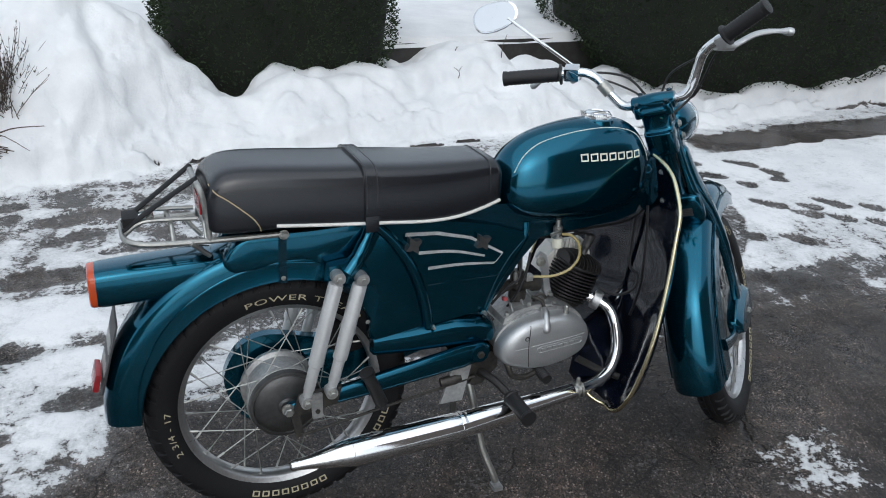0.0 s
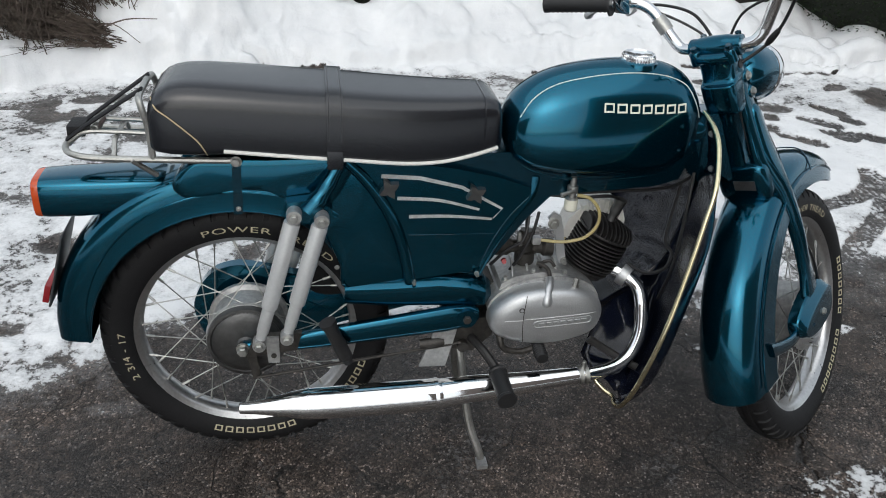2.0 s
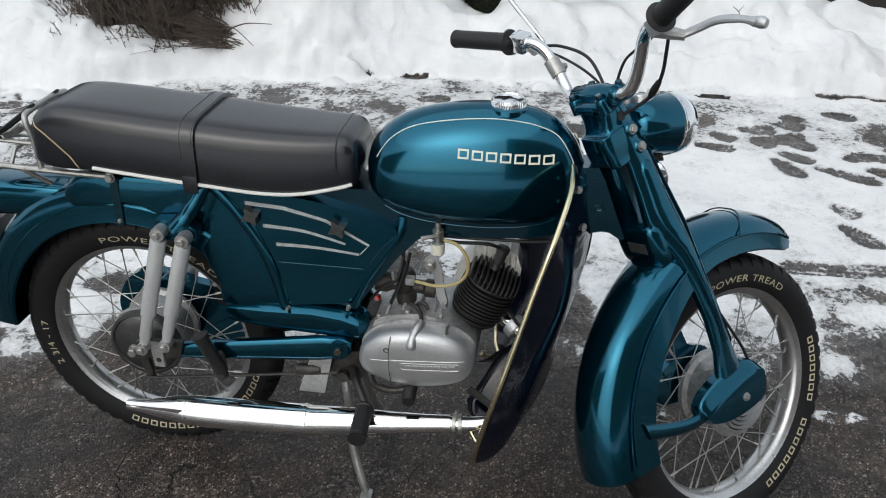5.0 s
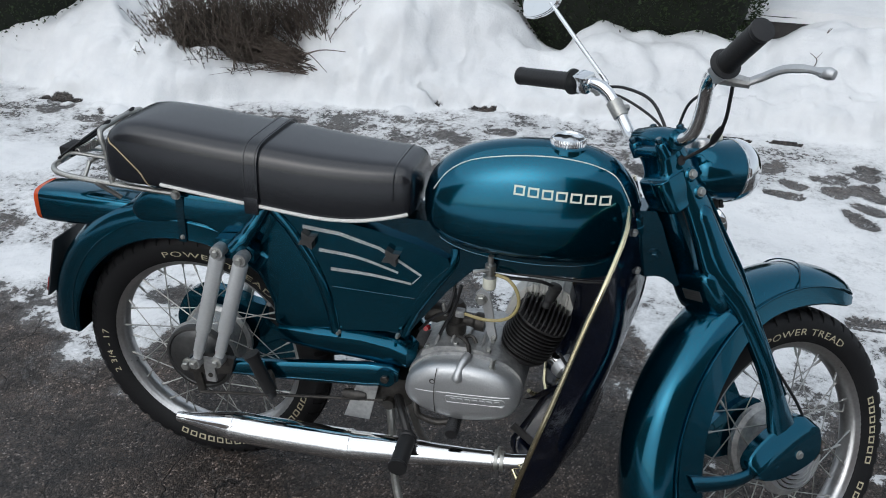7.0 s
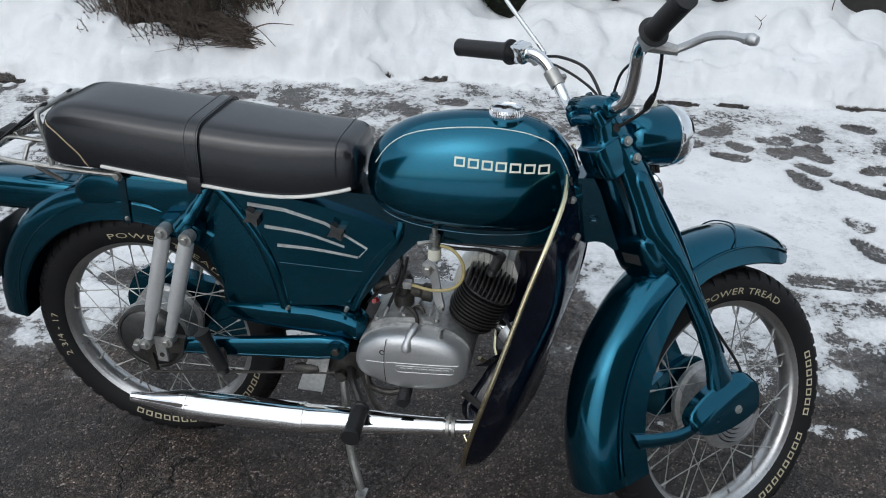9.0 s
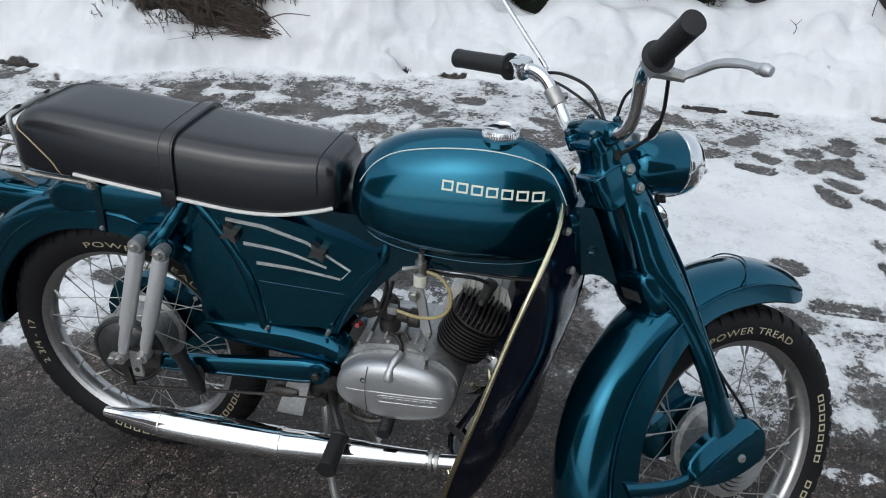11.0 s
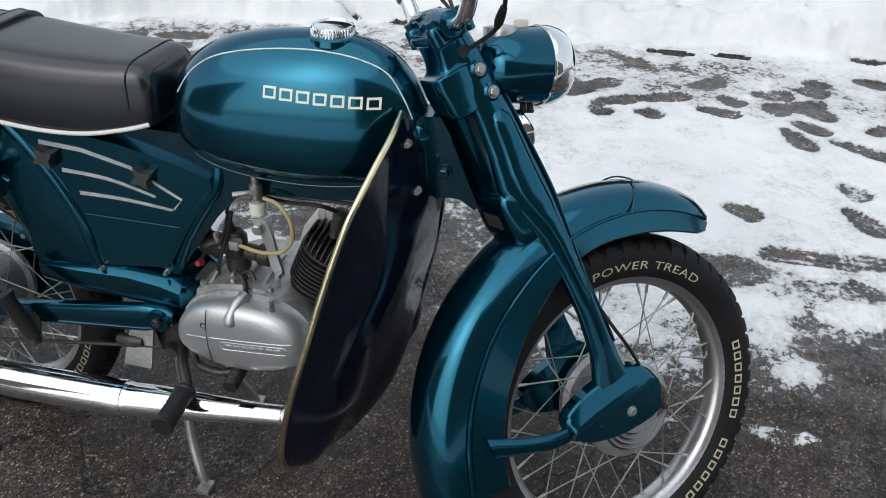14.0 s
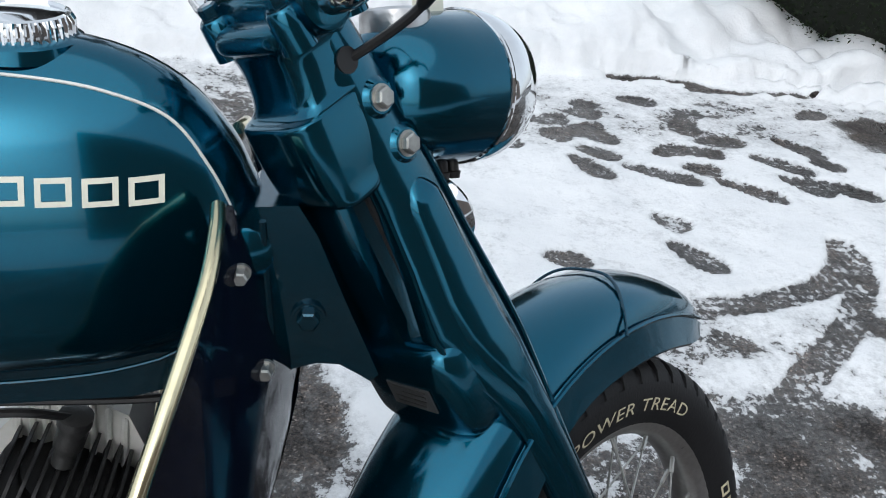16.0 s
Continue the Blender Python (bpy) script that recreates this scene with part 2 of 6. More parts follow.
def loft(rows, closed=True, caps=True, bm=None):
    """A skin over rows of points, all of one length; closed: each row is a ring."""
    bm = bm or bmesh.new()
    vs = [[bm.verts.new(p) for p in row] for row in rows]
    n = len(rows[0])
    for a, b in zip(vs, vs[1:]):
        for i in range(n if closed else n - 1):
            j = (i + 1) % n
            try:
                bm.faces.new((a[i], a[j], b[j], b[i]))
            except ValueError:
                pass
    if caps and closed:
        for row in (vs[0], vs[-1]):
            try:
                bm.faces.new(row)
            except ValueError:
                pass
    return bm


def smooth_path(points, steps=8, closed=False):
    """Points along a Catmull-Rom curve through the points given."""
    pts = [Vector(p) for p in points]
    n = len(pts)
    out = []
    for i in range(n if closed else n - 1):
        if closed:
            a, b, c, d = (pts[(i + k - 1) % n] for k in range(4))
        else:
            a, b, c, d = pts[max(i - 1, 0)], pts[i], pts[i + 1], pts[min(i + 2, n - 1)]
        for k in range(steps):
            u = k / steps
            out.append(0.5 * (2 * b + (c - a) * u + (2 * a - 5 * b + 4 * c - d) * u * u + (3 * b - a - 3 * c + d) * u ** 3))
    if not closed:
        out.append(pts[-1])
    return out


def tube(points, radius, sides=12, closed=False, bm=None, flat=1.0):
    """A round bar along points; radius may be one number or one for each point."""
    pts = [Vector(p) for p in points]
    n = len(pts)
    rad = radius if isinstance(radius, (list, tuple)) else [radius] * n
    rows = []
    up = None
    for i, p in enumerate(pts):
        if closed:
            d = pts[(i + 1) % n] - pts[i - 1]
        else:
            d = pts[min(i + 1, n - 1)] - pts[max(i - 1, 0)]
        d.normalize()
        if up is None:
            up = d.orthogonal().normalized()
            if abs(d.y) < 0.9:
                up = (Vector((0, 1, 0)) - d * d.y).normalized()
        else:
            up = (up - d * up.dot(d)).normalized()
        side = d.cross(up)
        rows.append([p + rad[i] * (up * math.cos(a) * flat + side * math.sin(a)) for a in (2 * math.pi * k / sides for k in range(sides))])
    if closed:
        rows.append(rows[0])
        bm = loft(rows, True, False, bm)
        bmesh.ops.remove_doubles(bm, verts=bm.verts, dist=1e-6)
        return bm
    return loft(rows, True, True, bm)


def lathe(profile, centre=(0, 0, 0), axis="Y", sides=32, bm=None):
    """Turns (distance from axis, place along axis) pairs round an axis."""
    c = Vector(centre)
    rows = []
    for r, h in profile:
        row = []
        for k in range(sides):
            a = 2 * math.pi * k / sides
            u, v = max(r, 1e-5) * math.cos(a), max(r, 1e-5) * math.sin(a)
            row.append(c + Vector({"X": (h, u, v), "Y": (u, h, v), "Z": (u, v, h)}[axis]))
        rows.append(row)
    bm = loft(rows, True, True, bm)
    bmesh.ops.remove_doubles(bm, verts=bm.verts, dist=2e-5)
    return bm


def along(bm, p, q):
    """Moves a bmesh whose axis is Z from the origin so that it starts at p and points to q."""
    d = Vector(q) - Vector(p)
    bmesh.ops.transform(bm, matrix=Matrix.Translation(p) @ d.to_track_quat("Z", "Y").to_matrix().to_4x4(), verts=bm.verts)
    return bm


def rod(p, q, profile, sides=20):
    """A turned bar from p to q; profile: (radius, share of the length)."""
    length = (Vector(q) - Vector(p)).length
    return along(lathe([(r, s * length) for r, s in profile], axis="Z", sides=sides), p, q)


def bevel(bm, width, segments=2):
    sharp = [e for e in bm.edges if len(e.link_faces) == 2 and e.calc_face_angle(0) > radians(30)]
    bmesh.ops.bevel(bm, geom=sharp, offset=width, segments=segments, profile=0.7, affect="EDGES")
    return bm


def prism(outline, y0, y1, edge=0.003, segments=2):
    """A plate with an (x, z) outline between two y, its edges rounded."""
    bm = loft([[(x, y0, z) for x, z in outline], [(x, y1, z) for x, z in outline]])
    return bevel(bm, edge, segments) if edge else bm


def domed(outline, y0, y1, swell=0.004, steps=4):
    """A plate with a rounded (x, z) outline whose outer face, at y1, swells gently."""
    pts = [(p.x, p.z) for p in smooth_path([(x, 0, z) for x, z in outline], steps, True)]
    cx, cz = sum(p[0] for p in pts) / len(pts), sum(p[1] for p in pts) / len(pts)
    out = 1 if y1 > y0 else -1
    rows = [[(cx + (x - cx) * g, y, cz + (z - cz) * g) for x, z in pts] for y, g in (
        (y0, 1.0), (y1 - out * 0.010, 1.0), (y1 - out * 0.005, 0.988), (y1 - out * 0.0015, 0.955), (y1, 0.89), (y1 + out * swell * 0.45, 0.7), (y1 + out * swell * 0.85, 0.4), (y1 + out * swell, 0.08))]
    return loft(rows)


def block(sx, sy, sz, at=(0, 0, 0), edge=0.003, m=None):
    bm = bmesh.new()
    bmesh.ops.create_cube(bm, size=1, matrix=Matrix.Diagonal((sx, sy, sz, 1)))
    if edge:
        bevel(bm, edge)
    bmesh.ops.transform(bm, matrix=Matrix.Translation(at) @ (m or Matrix()), verts=bm.verts)
    return bm


def hexagon(p, q, size):
    """A bolt head with a chamfer and a washer from p to q."""
    length = (Vector(q) - Vector(p)).length
    bm = lathe([(0, 0), (size * 1.25, 0), (size * 1.25, length * 0.2), (0, length * 0.2)], axis="Z", sides=20)
    lathe([(0, length * 0.2), (size, length * 0.2), (size, length * 0.85), (size * 0.8, length), (0, length)], axis="Z", sides=6, bm=bm)
    return along(bm, p, q)


def mirror_y(bm):
    bmesh.ops.transform(bm, matrix=Matrix.Diagonal((1, -1, 1, 1)), verts=bm.verts)
    return bm


def curve_at(pairs, x):
    """Smooth value at x through (x, value) pairs."""
    if x <= pairs[0][0]:
        return pairs[0][1]
    for (x0, v0), (x1, v1) in zip(pairs, pairs[1:]):
        if x <= x1:
            i = pairs.index((x0, v0))
            m0 = (v1 - pairs[max(i - 1, 0)][1]) / max(1e-9, x1 - pairs[max(i - 1, 0)][0])
            j = min(i + 2, len(pairs) - 1)
            m1 = (pairs[j][1] - v0) / max(1e-9, pairs[j][0] - x0)
            h = x1 - x0
            u = (x - x0) / h
            return v0 * (2 * u ** 3 - 3 * u * u + 1) + m0 * h * (u ** 3 - 2 * u * u + u) + v1 * (3 * u * u - 2 * u ** 3) + m1 * h * (u ** 3 - u * u)
    return pairs[-1][1]


# ---------------------------------------------------------------- ground, snow and hedges
def ground_sheet():
    """One asphalt sheet out to the horizon, finer near the motorcycle."""
    ticks = [-900, -200, -60, -20, -8, -4, -2, -1, 0, 1, 2, 4, 8, 20, 60, 200, 900]
    bm = loft([[(x, y, 0) for x in ticks] for y in ticks], closed=False)
    return tagged(part("ground", bm, ASPHALT, smooth=False), "wet dark cracked asphalt driveway", "ground", kind="structure")


FOOT = [(-6, 2.15), (-2.3, 2.05), (-1.4, 1.92), (-0.9, 2.12), (0, 2.33), (0.9, 2.38), (1.6, 2.43), (2.4, 2.32), (3.0, 2.22), (4.3, 2.32), (7, 2.35)]
CREST = [(-6, 0.5), (-2.0, 0.3), (-1.2, 0.25), (-0.6, 0.5), (-0.25, 0.6), (0.1, 0.34), (0.4, 0.09), (0.7, 0.2), (1.0, 0.16), (1.3, 0.12), (1.55, 0.15), (1.8, 0.25), (2.0, 0.24), (2.4, 0.06), (3.0, 0.0), (3.9, 0.06), (4.7, 0.34), (7, 0.5)]
# shoe prints trodden through the snow: place, turn, half-length
PRINTS = [(2.05, 2.17, -20, 0.072), (1.82, 2.04, -20, 0.06), (1.68, 1.98, 6, 0.08), (1.80, 1.92, -13, 0.055), (1.68, 1.85, -28, 0.055), (1.78, 1.74, -34, 0.08), (2.20, 2.08, -29, 0.06),
          (1.94, 1.60, -27, 0.125), (2.08, 1.64, -19, 0.06), (2.18, 1.51, -39, 0.11), (2.36, 1.69, -37, 0.105), (2.52, 1.70, -26, 0.06), (2.48, 1.54, -32, 0.115), (1.86, 1.32, -44, 0.06), (1.87, 1.15, -55, 0.09),
          (1.53, 1.13, -21, 0.06), (2.78, 1.63, -43, 0.095), (2.85, 1.48, -68, 0.065), (2.60, 1.38, -60, 0.055), (2.52, 1.14, -55, 0.095), (2.61, 1.00, -43, 0.075), (2.69, 1.06, -44, 0.06), (2.83, 1.06, -56, 0.09),
          (2.74, 0.91, -47, 0.06), (2.98, 0.97, -44, 0.06), (2.86, 0.83, -59, 0.055), (2.19, 0.88, -56, 0.055), (2.36, 0.80, -62, 0.08),
          (1.05, 1.93, 30, 0.11), (1.28, 1.86, 20, 0.12), (1.13, 1.80, 25, 0.1), (-0.39, 1.65, 30, 0.12), (-0.23, 1.5, 20, 0.09), (-0.66, 2.0, 10, 0.12), (-0.92, 1.93, 15, 0.12), (-1.27, 1.8, 20, 0.12)]
# white patches (plus) and bare ones (minus) on the drive: place, two radii, depth
PATCHES = [(-0.5, 1.1, 0.14, 0.08, 0.012), (-0.45, 0.96, 0.16, 0.09, 0.014), (-0.44, 0.73, 0.15, 0.09, 0.014), (-0.5, 0.46, 0.08, 0.06, 0.012), (-0.54, 0.25, 0.09, 0.06, 0.012), (-0.33, 0.22, 0.05, 0.04, 0.01), (-0.05, 0.23, 0.1, 0.05, 0.011),
           (-0.1, 0.57, 0.08, 0.05, 0.01), (-1.0, 0.62, 0.16, 0.1, 0.013), (-0.72, 0.36, 0.11, 0.07, 0.012), (-1.5, 1.33, 0.25, 0.14, 0.014), (1.18, 0.22, 0.10, 0.03, 0.017), (1.36, 0.245, 0.08, 0.025, 0.016), (1.56, 0.265, 0.12, 0.03, 0.017), (1.84, 0.29, 0.14, 0.03, 0.015), (0.17, 0.41, 0.12, 0.06, 0.013), (0.5, 0.27, 0.13, 0.05, 0.014), (-0.6, 0.36, 0.13, 0.05, 0.013), (-0.27, 0.5, 0.09, 0.05, 0.011), (-0.31, 0.12, 0.08, 0.03, 0.018), (-0.4, 2.02, 0.25, 0.06, -0.006), (-0.34, 1.81, 0.2, 0.08, -0.012), (-0.5, 1.33, 0.16, 0.07, -0.014),
           (-0.58, 0.87, 0.07, 0.05, -0.015), (-0.38, 0.89, 0.05, 0.04, -0.012), (-0.44, 0.56, 0.1, 0.05, -0.015), (1.8, 0.58, 0.2, 0.1, -0.009), (1.45, 0.82, 0.12, 0.07, -0.012), (1.76, 0.8, 0.1, 0.05, -0.010), (2.3, 0.5, 0.35, 0.1, -0.006),
           (0.3, 1.72, 0.45, 0.09, -0.006), (0.75, 1.86, 0.3, 0.06, -0.006), (0.45, 1.45, 0.3, 0.06, -0.008),
           (1.62, 0.62, 0.13, 0.03, 0.004), (1.52, 0.69, 0.1, 0.04, 0.008), (1.75, 0.36, 0.25, 0.12, -0.006), (2.1, 0.45, 0.25, 0.14, -0.006), (0.92, 0.62, 0.09, 0.14, -0.018), (0.85, 0.36, 0.10, 0.13, -0.010), (1.05, 0.63, 0.05, 0.06, 0.010), (0.24, 0.80, 0.26, 0.11, -0.011), (0.78, 0.70, 0.13, 0.24, -0.014), (0.62, 0.55, 0.2, 0.08, -0.012)]
# and more prints where the drive was walked most
tread = random.Random(8)
PRINTS += [(tread.uniform(-1.8, 2.95), tread.gauss(1.9, 0.17), tread.uniform(-60, 40), tread.uniform(0.045, 0.10)) for _ in range(52)]
TRACK = [(1.60, 0.93), (1.76, 0.94), (1.92, 0.96), (2.12, 1.02), (2.24, 1.13), (2.29, 1.22), (2.28, 1.11), (2.21, 0.99), (2.08, 0.84), (1.94, 0.72), (1.84, 0.62)]


# gaps melted under the ridge
HOLES = [(1.315, 2.30, 0.09), (1.54, 2.315, 0.07), (2.9, 2.3, 0.12), (-0.05, 2.33, 0.05), (0.2, 2.36, 0.06), (-1.75, 1.95, 0.1)]


def ease(a, b, v):
    u = min(1, max(0, (v - a) / (b - a)))
    return u * u * (3 - 2 * u)


def snow_height(x, y):
    """Top of the snow over the asphalt, below zero where the asphalt is bare."""
    v = Vector((x, y, 0))
    big = noise.fractal(v * 2.1, 1.0, 2.0, 3)
    mid = noise.fractal(v * 6.5 + Vector((7, 3, 1)), 0.9, 2.0, 4)
    fine = noise.fractal(v * 27, 0.8, 2.1, 3)
    right = ease(0.5, 1.1, x)
    open_lane = 0.010 * ease(0.35, 0.7, y) + 0.007 * ease(0.86, 1.12, y + 0.06 * big) - 0.0105 * ease(1.65, 1.95, y) * ease(2.45, 2.15, y)
    packed = 0.0062 * ease(0.1, 0.6, y) - 0.002 * ease(1.35, 1.6, y) * ease(2.2, 2.0, y) * ease(-1.6, -0.8, x)
    bare = -0.021 + 0.0268 * ease(0.16, 0.4, y - 0.12 * (1 - right) + 0.05 * big)
    h = bare + right * open_lane + (1 - right) * packed
    h += 0.006 * big + (0.009 - 0.003 * right * ease(0.9, 1.2, y)) * mid + (0.0085 - 0.006 * ease(0.004, 0.014, h)) * fine
    if x > 1.0 and y < -0.2:
        h += 0.026 * ease(0.30, 0.1, math.hypot(x - 1.32, y + 0.33) + 0.12 * mid) - 0.002
    if x < -0.15 and y < 0.7:
        h += 0.0075 * ease(-0.15, -0.5, x) * ease(0.55, 0.2, y)
    if x < -0.2 and y < 0.5:
        h += 0.012 * ease(0.22, 0.06, math.hypot(x + 0.5, y - 0.33))
    for px, py, rx, ry, deep in PATCHES:
        if abs(x - px) < rx * 1.6 and abs(y - py) < ry * 1.6:
            h += deep * ease(1.5, 0.5, ((x - px) / rx) ** 2 + ((y - py) / ry) ** 2 + 0.6 * mid)
    if 0.6 < y < 2.35:
        for px, py, turn, long in PRINTS:
            dx, dy = x - px, y - py
            if dx * dx + dy * dy < 0.04:
                c, s = math.cos(radians(turn)), math.sin(radians(turn))
                u = (dx * c + dy * s) / long
                w = (dy * c - dx * s) / (0.041 + 0.007 * math.sin(2.6 * u))
                d = abs(u) ** 2.6 + w * w + 0.12 * mid
                h = h + (min(h, 0.0015 + 0.004 * mid) - h) * ease(1.2, 0.85, d)
        if 1.5 < x < 2.4:
            d = min(math.hypot(x - a, y - b) for a, b in TRACK_FINE)
            h = h + (min(h, 0.0045 + 0.005 * math.sin(130 * (x + y)) * math.sin(130 * (x - y))) - h) * ease(0.044, 0.034, d)
    foot = curve_at(FOOT, x)
    into = y - foot - 0.09 * big - 0.035 * mid
    if into > -0.06:
        heap = 1e-9
        for px, py, r in CHUNKS.get((int(x // 0.2), int(y // 0.2)), ()):
            d2 = ((x - px) ** 2 + (y - py) ** 2) / (r * r)
            if d2 < 1:
                heap += (r * 0.5 * (1 - d2) ** 2) ** 3
        heap = heap ** (1 / 3)
        crumb = 0.0
        for px, py, r in CRUMBS.get((int(x // 0.2), int(y // 0.2)), ()):
            d2 = ((x - px) ** 2 + (y - py) ** 2) / (r * r)
            if d2 < 1:
                crumb = max(crumb, r * 0.75 * math.sqrt(1 - d2))
        crest = curve_at(CREST, x)
        bank = crest * ease(-0.04, 0.62, into) ** 0.8 * ease(1.9, 0.7, into) + 0.05 * ease(-0.02, 0.06, into)
        bank += ease(0, 0.25, into) * (0.05 * big + heap * 0.75)
        h = max(h, 0.0) * ease(0.1, -0.05, into) + bank if into > 0.1 else h + bank
        h = max(h, crumb * 0.8) + crumb * 0.3 if crumb > 0 else h
        if 2.0 < x < 4.6:
            h -= 0.05 * ease(0.07, 0.03, abs(y - 2.36 + 0.03 * math.sin(3 * x)) - 0.03 * mid)
    if -1.9 < x < -0.4 and y > 2.1:
        # hollow thawed round the shrub
        h -= 0.11 * ease(1.3, 0.4, ((x + 1.15) / 0.5) ** 2 + ((y - 2.42) / 0.17) ** 2 + 0.3 * mid) * ease(0.02, 0.12, h)
    for px, py, w in HOLES:
        if abs(x - px) < 0.3 and abs(y - py) < 0.12:
            h -= 0.12 * ease(1.3, 0.7, ((x - px) / w) ** 2 + ((y - py) / 0.02) ** 2 + 0.4 * mid)
    if 2.6 < x and 1.8 < y < 2.15:
        h -= 0.05 * ease(0.17, 0.11, abs(y - 1.95 - 0.02 * (x - 3.4)) + 0.05 * mid) * ease(2.65, 3.0, x)
    return h


# rounded chunks that the shovel threw up and crumbs rolled to the foot, listed by the 20 cm squares they touch
CHUNKS, CRUMBS = {}, {}
chunk_rng = random.Random(12)


def scatter(table, count, near, far, size):
    for _ in range(count):
        cx = chunk_rng.uniform(-3.2, 5.5)
        cy, r = curve_at(FOOT, cx) + chunk_rng.uniform(near, far), size()
        for gx in range(int((cx - r) // 0.2), int((cx + r) // 0.2) + 1):
            for gy in range(int((cy - r) // 0.2), int((cy + r) // 0.2) + 1):
                table.setdefault((gx, gy), []).append((cx, cy, r))


scatter(CHUNKS, 620, -0.02, 0.85, lambda: chunk_rng.uniform(0.05, 0.11) if chunk_rng.random() < 0.6 else chunk_rng.uniform(0.14, 0.26))
scatter(CRUMBS, 900, -0.08, 0.34, lambda: 0.022 + 0.04 * chunk_rng.random() ** 3)


def snow_cover():
    """Snow on the drive and the ridge shovelled up beside it."""
    global TRACK_FINE
    TRACK_FINE = [(p.x, p.y) for p in smooth_path([(a, b, 0) for a, b in TRACK], 6)]
    xs = np.concatenate([np.arange(-7, -2.4, 0.06), np.arange(-2.4, 3.3, 0.0125), np.arange(3.3, 7.0, 0.035)])
    ys = np.concatenate([np.arange(-0.62, 2.4, 0.0125), np.arange(2.4, 3.42, 0.02)])
    verts = np.array([(x, y, snow_height(x, y)) for y in ys for x in xs])
    nx = len(xs)
    depth = verts[:, 2].copy()
    u = np.clip((depth - 0.02) / 0.06, 0, 1)
    verts[:, 2] = np.maximum(depth * (0.5 + 0.5 * u * u * (3 - 2 * u)), 0.0015)
    grid = verts.reshape(len(ys), nx, 3)
    dzy, dzx = np.gradient(grid[:, :, 2], ys, xs)
    normal = np.stack([-dzx, -dzy, np.ones_like(dzx)], -1)
    normal /= np.linalg.norm(normal, axis=2)[:, :, None]
    thick = np.clip((grid[:, :, 2] - 0.045) / 0.06, 0, 1)
    for j, i in np.argwhere(thick > 0.01):
        p = Vector(grid[j, i])
        lump = 0.032 * noise.noise(p * 4.5) + 0.016 * noise.noise(p * 10.0 + Vector((3, 1, 7))) + 0.0035 * noise.noise(p * 24.0) + 0.001 * noise.noise(p * 60.0)
        grid[j, i] += normal[j, i] * lump * thick[j, i]
    verts = grid.reshape(-1, 3)
    faces = []
    for j in range(len(ys) - 1):
        for i in range(nx - 1):
            a = j * nx + i
            q = (a, a + 1, a + nx + 1, a + nx)
            faces.append(q)
    data = bpy.data.meshes.new("snow_cover")
    data.from_pydata(verts.tolist(), [], faces)
    data.polygons.foreach_set("use_smooth", [True] * len(data.polygons))
    data.materials.append(SNOW)
    data.attributes.new("snow_depth", "FLOAT", "POINT").data.foreach_set("value", depth)
    return tagged(new("snow_cover", data), "trodden thawing snow with shoe prints and a shovelled ridge", "snow", kind="stuff")


def terrace():
    bm = bmesh.new()
    rows = []
    for y in [3.34, 3.36, 3.42, 3.6, 4, 4.6, 5.4, 6.5, 8, 11, 16, 25, 60]:
        rows.append([(x, y + 0.02 * noise.noise(Vector((x * 3, y, 0))), (0.27 if y < 3.35 else 0.33 + 0.03 * ease(3.36, 3.6, y) + 0.012 * (y - 3.4)) + (0.03 * noise.fractal(Vector((x, y, 4)) * 0.9, 1, 2, 3) if y > 3.35 else 0))
                     for x in np.arange(-40, 40.1, 0.4)])
    loft(rows, closed=False, bm=bm)
    tagged(part("snow_field", bm, FRESH), "smooth untouched snow on the lawn above the wall", "snow", kind="stuff")
    stones = block(80, 0.3, 0.6, (0, 3.5, 0.0), 0.02)
    tagged(part("garden_wall", stones, STONE), "low dark wet stone edging wall capped with snow", "wall", kind="structure")


